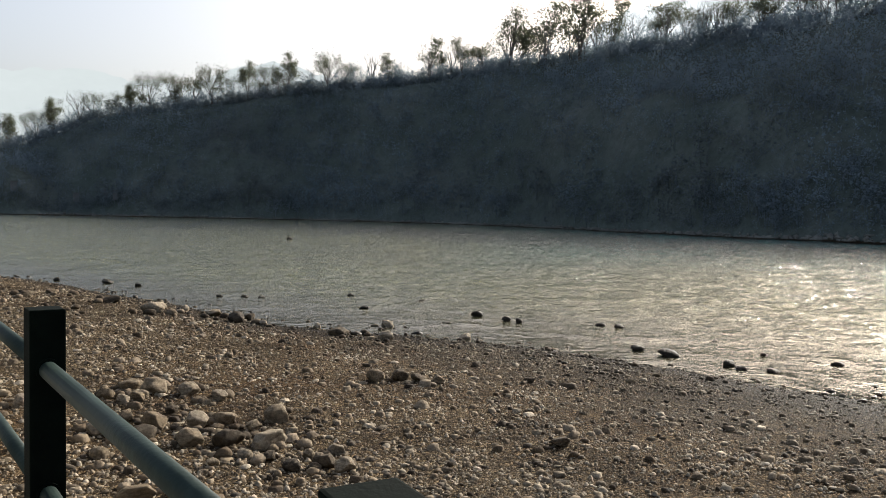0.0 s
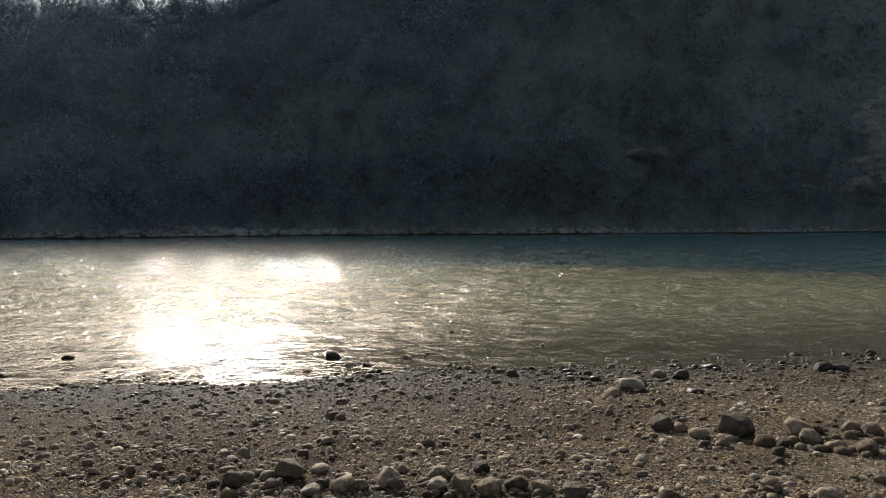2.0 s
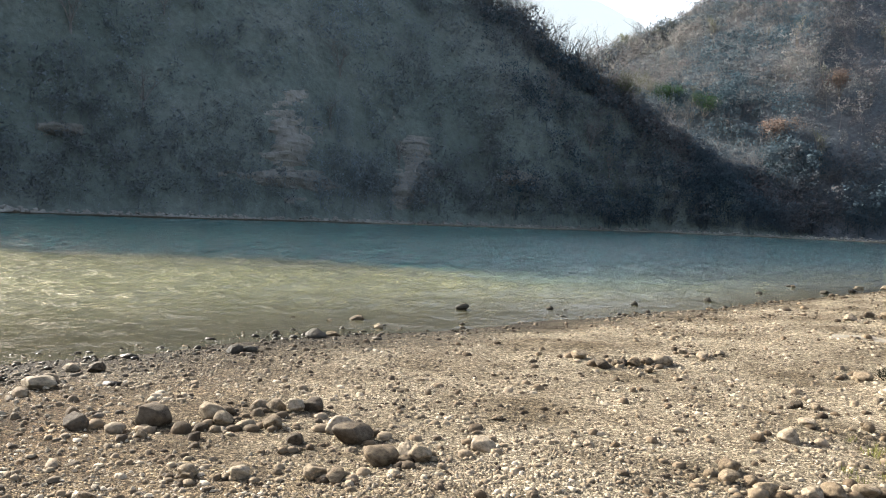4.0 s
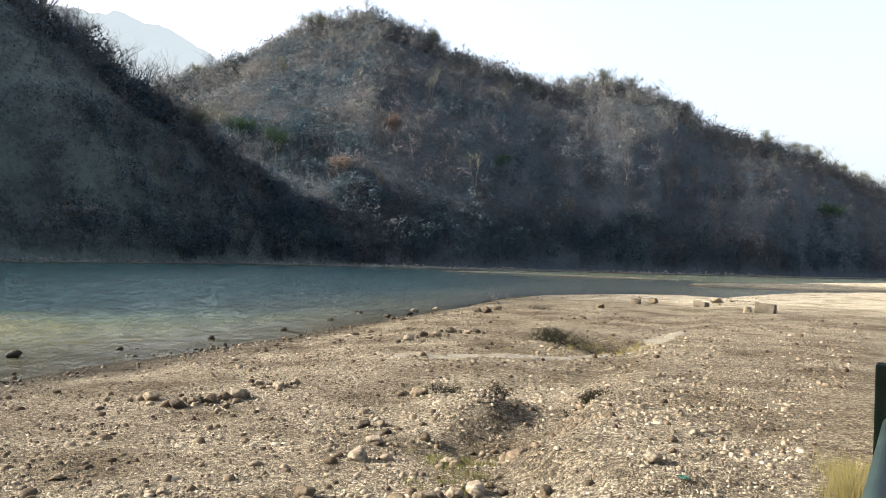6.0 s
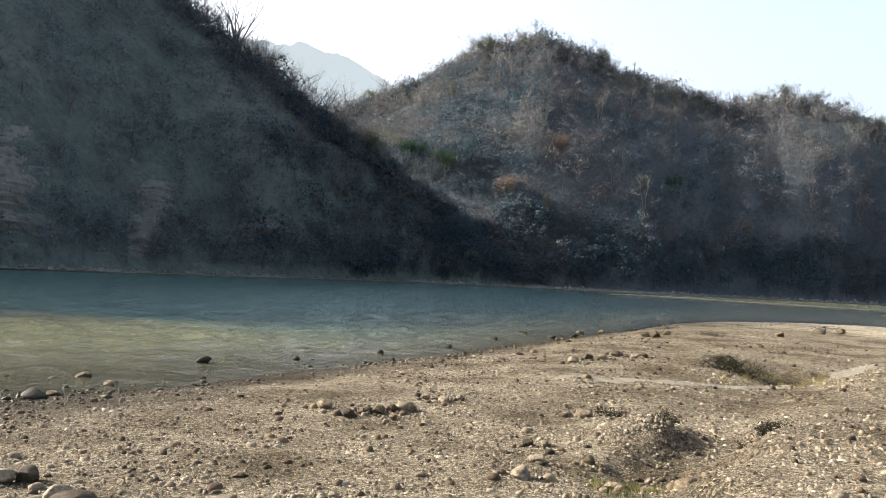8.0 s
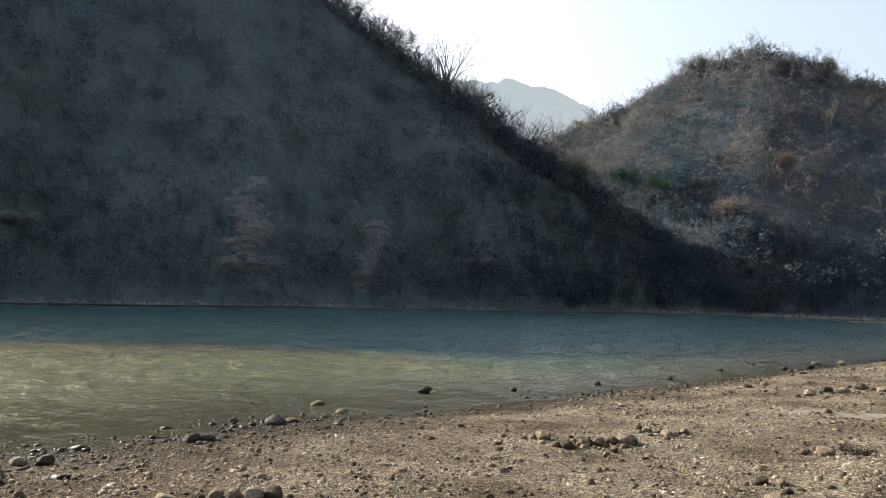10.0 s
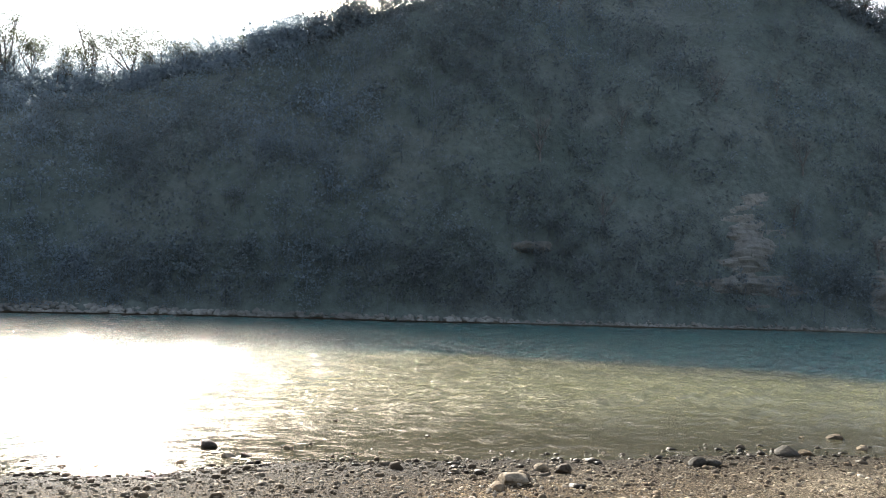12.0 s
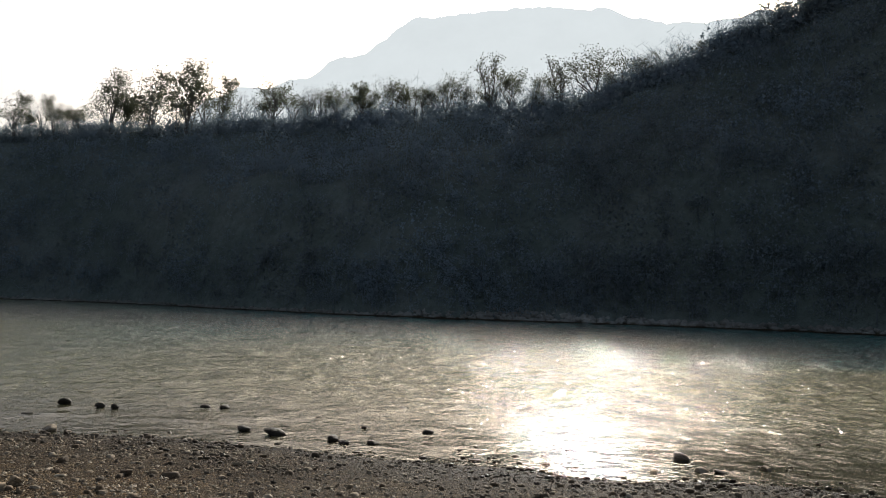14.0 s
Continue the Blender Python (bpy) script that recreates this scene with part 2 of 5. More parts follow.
# unlit far ranges: their haze is put into an even glowing colour
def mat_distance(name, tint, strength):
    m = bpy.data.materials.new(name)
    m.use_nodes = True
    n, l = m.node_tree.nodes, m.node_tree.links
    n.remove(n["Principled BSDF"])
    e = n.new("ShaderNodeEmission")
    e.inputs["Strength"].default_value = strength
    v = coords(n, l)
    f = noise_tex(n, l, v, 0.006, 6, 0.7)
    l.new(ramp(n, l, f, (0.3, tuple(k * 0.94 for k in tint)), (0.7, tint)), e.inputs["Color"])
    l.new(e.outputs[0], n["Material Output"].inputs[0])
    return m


GRAVEL = mat_gravel()
STONE = mat_stone("river_stone", (0.082, 0.067, 0.050), (0.250, 0.212, 0.164))
PEBBLE = mat_stone("pebble_stone", (0.152, 0.131, 0.103), (0.285, 0.253, 0.207), 0.8, True)
WET = mat_stone("wet_stone", (0.016, 0.015, 0.012), (0.040, 0.036, 0.029), 0.6)
COBBLE = mat_stone("cobble_stone", (0.08, 0.064, 0.047), (0.19, 0.158, 0.122), 0.8, True)
WET_PEBBLE = mat_stone("wet_pebble", (0.035, 0.031, 0.025), (0.085, 0.074, 0.058), 0.45, True)
WATER = mat_water()
HILL_A = mat_hill("hillside_earth", ((0.066, 0.082, 0.072), (0.085, 0.100, 0.088), (0.114, 0.124, 0.110)))
# the far hill's earth is tinted blue for the haze before it
HILL_B = mat_hill("blue_hazed_earth", ((0.038, 0.048, 0.053), (0.056, 0.064, 0.069), (0.078, 0.080, 0.083)))
SCREE = mat_hill("pale_scree", ((0.088, 0.088, 0.078), (0.145, 0.138, 0.122), (0.222, 0.208, 0.184)))
SAND = mat_plain("dusty_sand", (0.105, 0.092, 0.069), (0.16, 0.142, 0.111), 5.0, 0.95, 0, 0.1, 0.5)
BROKEN = mat_plain("weathered_concrete", (0.068, 0.056, 0.040), (0.112, 0.094, 0.069), 2.5, 0.95, 0, 0.1, 0.5)
RUBBLE = mat_hill("grey_rubble", ((0.100, 0.096, 0.086), (0.163, 0.155, 0.137), (0.250, 0.237, 0.210)))
# blue in these leaf tints paints the haze over the slopes
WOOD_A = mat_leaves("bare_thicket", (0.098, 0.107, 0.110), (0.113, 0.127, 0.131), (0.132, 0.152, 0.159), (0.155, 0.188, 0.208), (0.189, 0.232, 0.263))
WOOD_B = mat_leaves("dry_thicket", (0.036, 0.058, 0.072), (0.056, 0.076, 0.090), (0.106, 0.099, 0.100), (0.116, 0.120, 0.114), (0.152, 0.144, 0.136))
BARK = mat_plain("grey_bark", (0.072, 0.066, 0.060), (0.14, 0.13, 0.12), 3.0, 0.9)
LEAF = mat_leaves("ridge_leaves", (0.061, 0.071, 0.044), (0.108, 0.102, 0.068), (0.083, 0.093, 0.054))
PAINT = mat_plain("dark_green_paint", (0.0015, 0.003, 0.0022), (0.003, 0.0055, 0.004), 14, 0.85, 0.0, 0.03)
PIPE = mat_plain("grey_pipe_paint", (0.011, 0.020, 0.018), (0.022, 0.034, 0.030), 9, 0.55, 0.0, 0.08)
CONCRETE = mat_plain("worn_concrete", (0.20, 0.18, 0.15), (0.31, 0.285, 0.24), 2.0, 0.9, 0, 0.2, 0.5)
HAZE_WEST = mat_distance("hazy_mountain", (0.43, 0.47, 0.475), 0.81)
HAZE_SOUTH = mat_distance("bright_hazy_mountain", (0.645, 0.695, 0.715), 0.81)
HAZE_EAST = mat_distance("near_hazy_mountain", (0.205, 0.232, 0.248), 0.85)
GREEN_LEAF = mat_leaves("fresh_green_leaves", (0.027, 0.053, 0.028), (0.039, 0.069, 0.034), (0.032, 0.058, 0.032))
RUST_LEAF = mat_leaves("rust_leaves", (0.095, 0.074, 0.064), (0.123, 0.090, 0.071), (0.100, 0.081, 0.069))
DRY_GRASS = mat_leaves("dry_grass", (0.16, 0.13, 0.055), (0.22, 0.19, 0.08), (0.15, 0.15, 0.06))
OLIVE_GRASS = mat_leaves("olive_grass", (0.085, 0.09, 0.03), (0.13, 0.12, 0.045), (0.16, 0.14, 0.06))
TWIG = mat_leaves("dark_twigs", (0.021, 0.022, 0.015), (0.042, 0.038, 0.025), (0.032, 0.035, 0.020))
WHITE = mat_plain("whitewash", (0.11, 0.115, 0.115), (0.15, 0.15, 0.15), 1.0, 0.8)
PLASTIC = mat_plain("green_plastic", (0.006, 0.045, 0.03), (0.01, 0.07, 0.045), 30, 0.5)

# ---- plan: bearings in degrees to the right of +y, distances in metres from the origin ----
SHORE = [(-60, 75), (-45, 58), (-28, 37.7), (-22, 29.8), (-17, 25.4), (-12, 22), (-5.5, 20), (1, 18.8), (6.6, 18.2), (12.4, 17.1), (18, 16.2),
         (28.5, 15), (40, 14.6), (51, 15.2), (62.5, 15.8), (70, 16.4), (80, 18.3), (90, 20.4), (99.5, 24.2), (107, 28.7), (113, 36),
         (119, 47.5), (122.5, 62), (126.5, 71), (130.5, 76), (134, 78.5), (136.5, 77.5), (139, 89), (141, 100), (146, 116), (160, 170), (175, 260)]
BARS = [([(133.6, 111), (137.6, 110), (141, 108), (146, 122), (160, 180), (175, 270)], [(133.6, 112), (137.6, 134), (141, 156), (146, 205), (160, 330), (175, 430)], 0.36),
        ([(117, 149), (122.7, 143), (126.6, 139), (134, 137)], [(117, 150), (122.7, 155), (126.6, 151), (134, 146)], 0.26)]
BANK = [(-70, 330), (-45, 270), (-28, 240), (-20, 226), (-10, 214), (0, 192), (6, 168), (12, 142), (20, 122), (27, 114), (42, 112), (57, 108), (72, 113), (86, 129),
        (95, 142), (104, 165), (119, 180), (130, 202), (141, 240), (146, 290), (160, 420), (175, 520)]
CREST_A = [(-70, -1.2), (-45, 0.8), (-28, 3.7), (-22, 6.1), (-17, 7.1), (-9, 8.5), (-1, 9.5), (8, 11.1), (19, 12.5), (27, 13.3), (33, 13.5), (37, 14.1), (40.5, 15.7),
           (44, 17.1), (50.4, 19.1), (55, 20.7), (59, 22.1), (63.5, 23.2), (73, 23.5), (76.6, 23.8), (80, 22.1), (83, 19.9), (86, 17.8), (89, 15.8), (91, 14.3),
           (94, 12.7), (96, 10.5), (99, 8.7), (102, 6.6), (105, 4.6), (108, 2.6), (110.5, 0.9), (112, -0.1), (114, -0.9)]
DEPTH_A = [(-70, 420), (-28, 285), (-20, 265), (-10, 252), (0, 235), (12, 195), (20, 176), (27, 168), (35, 164), (40, 156), (45, 146), (55, 143), (60, 152),
           (65, 172), (70, 192), (77, 198), (83, 190), (90, 182), (96, 174), (102, 176), (109, 186), (114, 190)]
CREST_B = [(88, 4), (95, 8), (100.6, 10.9), (104, 12.1), (106.5, 13.8), (108, 14.6), (112, 15.7), (115, 14.9), (118.5, 13.3), (122.5, 12.1), (125, 11.5), (128.6, 11.7),
           (132, 10.7), (135, 8.9), (137.5, 7.8), (141, 6.7), (144, 5.2), (146, 4.5), (152, 3.0), (165, 1.5), (175, 1.0)]
DEPTH_B = [(88, 270), (100, 285), (112, 300), (122, 312), (130, 325), (141, 350), (146, 400), (160, 540), (175, 640)]


HEAPS = [(11.05, -6.35, 11.6, -6.9, 0.75, 0.36), (9.3, -5.3, 10.3, -6.3, 0.8, -0.14), (19.2, -15.4, 20.4, -17.0, 1.5, -0.36), (16.2, -12.0, 18.0, -13.4, 1.4, -0.12),
         (12.0, -6.0, 13.4, -7.6, 0.6, 0.10), (6.0, 1.0, 7.6, -1.6, 1.2, 0.10), (3.5, 8.5, 6.5, 7.0, 1.2, 0.10)]
BERM = [(5.6, -3.9), (7.3, -5.2), (8.6, -6.3), (10.1, -7.6), (12.1, -9.6), (16.4, -14.5), (21.9, -21.0), (30.0, -30.5)]


def along(table, a):
    return np.interp(a, [p[0] for p in table], [p[1] for p in table])


def spot(a, r):
    return r * math.sin(radians(a)), r * math.cos(radians(a))


def wave(x, y, s, seed=0.0):
    return noise.noise((x * s + seed, y * s - seed, seed * 1.7))


def bearing(x, y):
    return math.degrees(math.atan2(x, y))


def berm_side(x, y):
    """How far a place lies behind the edge of the bulldozed terrace, and how far along it."""
    best, side, run = 1e9, 0.0, 0.0
    for k, ((x0, y0), (x1, y1)) in enumerate(zip(BERM, BERM[1:])):
        t = ((x - x0) * (x1 - x0) + (y - y0) * (y1 - y0)) / ((x1 - x0) ** 2 + (y1 - y0) ** 2)
        t = max(0.0 if k else -9.0, min(1.0 if k < len(BERM) - 2 else 9.0, t))
        far = math.hypot(x - x0 - t * (x1 - x0), y - y0 - t * (y1 - y0))
        if far < best:
            best, run = far, k + t
            side = far if (x1 - x0) * (y - y0) - (y1 - y0) * (x - x0) < 0 else -far
    return side, run


def beach(x, y):
    """Height of the shore; below zero in the river."""
    a, r = bearing(x, y), math.hypot(x, y)
    if a < -100:
        a += 360
    inner = float(along(SHORE, a)) + 0.5 * wave(x, y, 0.35, 3.1) if -60 <= a <= 175 else 400.0
    d = inner - r
    if d < 0:
        deep = max(-1.6, d * 0.07) - 0.01
        for near, far, high in BARS:
            if near[0][0] < a < near[-1][0]:
                lo, hi = float(along(near, a)), float(along(far, a))
                k = (r - lo) / (hi - lo)
                if -0.6 < k < 1.6:
                    deep = max(deep, high * (1 - (2 * k - 1) ** 2) + 0.04 * wave(x, y, 0.12, 2.0))
        return deep
    z = 0.55 * (1 - math.exp(-d / 9.0))
    z += min(1, d / 3) * (0.07 * wave(x, y, 0.3, 1.0) + 0.035 * wave(x, y, 0.9, 7.0))
    if r < 24:
        z += min(1, d / 3) * 0.022 * wave(x, y, 2.4, 5.0)
    # bulldozed heap with a berm beside it, a hollow in front, and a scoured pit further off
    for x0, y0, x1, y1, wide, high in HEAPS:
        t = max(0.0, min(1.0, ((x - x0) * (x1 - x0) + (y - y0) * (y1 - y0)) / ((x1 - x0) ** 2 + (y1 - y0) ** 2)))
        k = math.hypot(x - x0 - t * (x1 - x0), y - y0 - t * (y1 - y0)) / wide
        if k < 2.4:
            z += high * math.exp(-k * k * 1.6) * (1 + 0.5 * wave(x, y, 1.3, 8.0) + 0.35 * wave(x, y, 3.6, 2.0))
    # the terrace ends in a crumbling edge; tracks of machines run across its top
    if x > 3 and y < 1 and r < 60:
        side, run = berm_side(x, y)
        side += 0.45 * wave(x, y, 0.55, 4.0) + 0.16 * wave(x, y, 2.1, 6.0)
        up = max(0.0, min(1.0, (side + 0.55) / 1.1))
        up = up * up * (3 - 2 * up)
        z += up * 0.48 * max(0.0, min(1.0, (run + 0.6) / 1.2)) * max(0.25, min(1.0, 1.6 - 0.22 * run))
        groove = noise.noise(((0.19 * x - 0.98 * y) * 0.45, (0.98 * x + 0.19 * y) * 2.3, 3.0))
        z += up * (0.055 * groove + 0.02 * abs(wave(x, y, 3.1, 9.0))) * min(1, 14 / r)
    return max(z, 0.004)


# ---- builders ----
def part(name, bm, mat, parent=None, label="", smooth=False):
    me = bpy.data.meshes.new(name)
    bm.to_mesh(me)
    bm.free()
    me.materials.append(mat)
    if smooth:
        me.shade_smooth()
    ob = new(name, me)
    if parent:
        ob.parent = parent
    if label:
        ob["label"] = label
    return ob


def sheet(name, verts, faces, mats, parent=None, smooth=False, slots=None):
    me = bpy.data.meshes.new(name)
    me.from_pydata(verts, [], faces)
    for m in mats if isinstance(mats, (list, tuple)) else [mats]:
        me.materials.append(m)
    if slots is not None:
        me.polygons.foreach_set("material_index", slots)
    if smooth:
        me.shade_smooth()
    ob = new(name, me)
    if parent:
        ob.parent = parent
    return ob


def grid_faces(rows, cols, closed=False):
    f = []
    for i in range(rows - 1):
        for j in range(cols if closed else cols - 1):
            k = (j + 1) % cols
            f.append((i * cols + j, i * cols + k, (i + 1) * cols + k, (i + 1) * cols + j))
    return f


def tube(bm, points, radii, sides=6):
    """A tapered tube along points."""
    rings, last = [], None
    for i, p in enumerate(points):
        p = Vector(p)
        d = (Vector(points[min(i + 1, len(points) - 1)]) - Vector(points[max(i - 1, 0)])).normalized()
        u = d.orthogonal().normalized() if last is None else (last - d * last.dot(d)).normalized()
        last, w = u, d.cross(u)
        rings.append([bm.verts.new(p + (u * math.cos(2 * math.pi * k / sides) + w * math.sin(2 * math.pi * k / sides)) * radii[i]) for k in range(sides)])
    for a, b in zip(rings, rings[1:]):
        for k in range(sides):
            bm.faces.new((a[k], a[(k + 1) % sides], b[(k + 1) % sides], b[k]))
    for r, flip in ((rings[0], True), (rings[-1], False)) if sides > 3 else ():
        bm.faces.new(list(reversed(r)) if flip else r)


def box(bm, m, size, edge=0.0):
    made = bmesh.ops.create_cube(bm, size=1, matrix=m @ Matrix.Diagonal((*size, 1)))["verts"]
    if edge:
        es = list({e for v in made for e in v.link_edges})
        bmesh.ops.bevel(bm, geom=es, offset=edge, segments=2, affect="EDGES", profile=0.6)


# ---- ground: one sheet from the shore through the river bed to the far land ----
def build_ground():
    radii = [0.0, 4.0, 5.0, 5.5] + [6 + 0.22 * i for i in range(70)] + [21.4 + 0.6 * i for i in range(48)] + [50 * 1.035 ** i for i in range(1, 62)] + [520, 700, 1000, 1600, 2600, 4200]
    angles = [-180 + i * 2.0 for i in range(70)] + [-40 + i * 0.8 for i in range(120)] + [56 + i * 0.5 for i in range(178)] + [145 + i * 1.0 for i in range(35)]
    verts = []
    for r in radii:
        for a in angles:
            x, y = spot(a, r)
            q = a + 360 if a < -100 else a
            if -60 <= q <= 175 and r > along(SHORE, q) + 25 and r > along(BANK, q) - 25:
                z = max(min(0.35, -1.6 + (r - float(along(BANK, q)) + 25) * 0.0725), beach(x, y))
            else:
                z = beach(x, y)
            verts.append((x, y, z))
    ob = sheet("ground", verts, grid_faces(len(radii), len(angles), True), GRAVEL, smooth=True)
    return tagged(ob, "brown pebbly river beach sloping into the water", "ground", kind="structure")


# where the hill's shadow ends on the river, drawn as a colour change
SHADOW_EDGE = [(-72, 60), (20, 52), (40, 48), (54, 46), (65, 45), (77, 43), (84, 41), (91, 39), (97, 38), (104, 43), (113, 58), (122, 84), (176, 300)]


def build_water():
    """Wavelets drawn out along the current; finer steps close to the shore."""
    radii, r = [], 12.0
    while r < 620:
        radii.append(r)
        r += 0.19 + max(0, r - 14) * 0.012
    angles = np.arange(-72, 176, 0.46)
    flow = radians(147)
    verts, sun_mask, brink, wind = [], [], [], []
    for r in radii:
        calm = 1 / (1 + (r / 260) ** 2)
        for a in angles:
            x, y = spot(a, r)
            u, v = x * math.sin(flow) + y * math.cos(flow), x * math.cos(flow) - y * math.sin(flow)
            d = r - float(np.interp(a, SHORE_A, SHORE_R))
            z = 0.0
            if -38 < a < 150 and d > -2 and r < 260:
                gain = min(1.0, 0.12 + max(0, d) * 0.07) * calm * min(1.0, max(0.3, 0.3 + (a + 15) / 55))
                bend = v + 0.8 * noise.noise((u * 0.12, v * 0.2, 4.0))
                z = gain * (0.130 * noise.noise((u * 0.85, bend * 1.05, 0.0)) + 0.055 * noise.noise((u * 2.1, bend * 2.6, 9.0)) + 0.10 * noise.noise((u * 0.3, bend * 0.5, 2.0)))
            verts.append((x, y, z))
            wind.append(min(1.0, max(0.0, (20 - a) / 30)))
            brink.append(math.exp(-(max(0, d) / 8.5) ** 2))
            # the hill's shadow edge is painted in: olive sunlit water, teal shaded water
            shade_from, soft_by = float(along(SHADOW_EDGE, a)), float(np.interp(a, (30, 56, 88, 104), (9.0, 0.7, 0.7, 7.0)))
            fray = 2.4 * noise.noise((u * 0.10, v * 0.25, 6.0)) + 1.1 * noise.noise((u * 0.45, v * 0.9, 3.0))
            sun_mask.append(max(1 / (1 + math.exp(min(40.0, max(-40.0, (r - shade_from - fray) / soft_by)))), 0.85 * min(1.0, max(0.0, (a - 114) / 14)), 0.95 * min(1.0, max(0.0, (14 - a) / 16))))
    ob = sheet("water", verts, grid_faces(len(radii), len(angles)), WATER, smooth=True)
    ob.data.attributes.new("breeze", "FLOAT", "POINT").data.foreach_set("value", wind)
    ob.data.attributes.new("edge", "FLOAT", "POINT").data.foreach_set("value", brink)
    ob.data.attributes.new("sunny", "FLOAT", "POINT").data.foreach_set("value", sun_mask)
    return tagged(ob, "olive green river water with small glittering ripples", "river", kind="structure")


SHORE_A, SHORE_R = [p[0] for p in SHORE], [p[1] for p in SHORE]


def hill_height(a, s, crest, depth, foot, seed):
    """Place and height on a hillside at bearing a; s runs from 0 at the river to 1 at the crest and on behind it."""
    rf, rc = float(along(foot, a)), float(along(depth, a))
    hc = 3.0 + rc * math.tan(radians(float(along(crest, a)))) + 0.4
    hc = max(hc, -1.0)
    r = rf + (rc - rf) * s
    x, y = spot(a, r)
    if s <= 1:
        z = hc * (0.62 * s + 0.38 * min(1, s * 3.2) ** 0.8 * (0.35 + 0.65 * s))
        z -= 3.0 * max(0, s - 0.8) / 0.2 * (hc > 12)
    else:
        z = hc - 3.0 * (hc > 12) - (r - rc) * 0.22
    rough = min(1, 4 * s) * min(1, hc / 12)
    z += rough * (3.0 * wave(x, y, 0.035, seed) + 1.6 * wave(x, y, 0.11, seed + 5)) * (0.4 if 0.85 < s < 1.2 else 1)
    # spurs and gullies run down the slope
    u = radians(a) * rf
    fold = noise.noise((u * 0.035 + 0.7 * s, s * 1.3, seed)) + 0.6 * noise.noise((u * 0.09 - 0.5 * s, s * 2.2, seed + 3))
    z += 10.0 * fold * min(1, 5 * s) * max(0, 1 - s) * min(1, hc / 25)
    return x, y, max(z, 0.1) if 0 < s <= 1 and hc > 4 else z


def build_hill(name, crest, depth, foot, a0, a1, mat, seed, label):
    steps = [-0.03, 0.0, 0.015, 0.03, 0.06] + [0.1 + 0.05 * i for i in range(19)] + [1.1, 1.25, 1.5, 2.0, 2.8]
    angles = np.arange(a0, a1 + 0.01, 0.6)
    verts = []
    for s in steps:
        for a in angles:
            x, y, z = hill_height(a, max(s, 0), crest, depth, foot, seed)
            if s < 0:
                x, y = spot(a, float(along(foot, a)) - 1.5)
                z = -0.8
            verts.append((x, y, z))
    ob = sheet(name, verts, [tuple(reversed(f)) for f in grid_faces(len(steps), len(angles))], mat, smooth=True)
    return tagged(ob, label, "hill", kind="structure")


FOOT_B = [(88, 200), (104, 184), (111, 180), (119, 182), (130, 203), (141, 241), (146, 291), (160, 421), (175, 521)]
ground = build_ground()
water = build_water()
build_hill("wooded_hill", CREST_A, DEPTH_A, BANK, -70, 114, HILL_A, 2.0, "steep dark hillside of dry woods above the river")
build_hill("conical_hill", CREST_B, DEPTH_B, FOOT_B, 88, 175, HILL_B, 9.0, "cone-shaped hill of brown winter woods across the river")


def build_range(name, profile, dist, deep, mat, label):
    """A far mountain range with a front and a back slope."""
    lo, hi = profile[0][0], profile[-1][0]
    angles = np.linspace(lo, hi, 160)
    rows = []
    for k, (f, w) in enumerate(((0.0, 0.0), (0.35, 0.45), (0.7, 0.8), (1.0, 1.0), (1.5, 0.6), (2.2, 0.0))):
        for a in angles:
            r = dist + deep * f
            h = (3 + (dist + deep) * math.tan(radians(float(along(profile, a))))) * w
            h += (14 * wave(a, 0, 0.6, dist) + 6 * wave(a, 0, 2.1, dist) + 3 * wave(a, 0, 7.0, dist)) * w * dist / 1600
            rows.append((*spot(a, r), h))
    ob = sheet(name, rows, [tuple(reversed(f)) for f in grid_faces(6, len(angles))], mat, smooth=True)
    return tagged(ob, label, "mountain", kind="structure")


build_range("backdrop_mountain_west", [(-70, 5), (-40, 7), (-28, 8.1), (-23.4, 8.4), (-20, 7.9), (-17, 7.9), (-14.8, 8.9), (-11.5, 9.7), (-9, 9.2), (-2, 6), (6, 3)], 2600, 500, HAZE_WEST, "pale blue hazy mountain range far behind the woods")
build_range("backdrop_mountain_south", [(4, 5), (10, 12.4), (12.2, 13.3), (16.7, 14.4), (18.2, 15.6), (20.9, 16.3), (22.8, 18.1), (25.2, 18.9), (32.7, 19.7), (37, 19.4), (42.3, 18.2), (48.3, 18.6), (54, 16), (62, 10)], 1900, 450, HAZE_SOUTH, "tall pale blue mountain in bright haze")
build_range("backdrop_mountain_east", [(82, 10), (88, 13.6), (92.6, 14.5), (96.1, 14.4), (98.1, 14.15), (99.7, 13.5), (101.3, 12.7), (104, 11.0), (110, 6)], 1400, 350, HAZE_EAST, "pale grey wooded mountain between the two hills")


# ---- promenade and railing ----
RAIL_POSTS = [(-3.168, 4.958), (-2.388, 3.876), (-1.606, 2.794), (-0.822, 1.711), (-0.038, 0.610), (0.36, -0.41), (1.207, -1.781), (1.878, -2.919), (2.55, -4.06), (3.22, -5.20)]
RAIL_RISE = [0, 0, 0, 0, 0, 0, 0.065, 0.065, 0.065, 0.065]
DECK, RAIL_HIGH = 1.45, 1.32


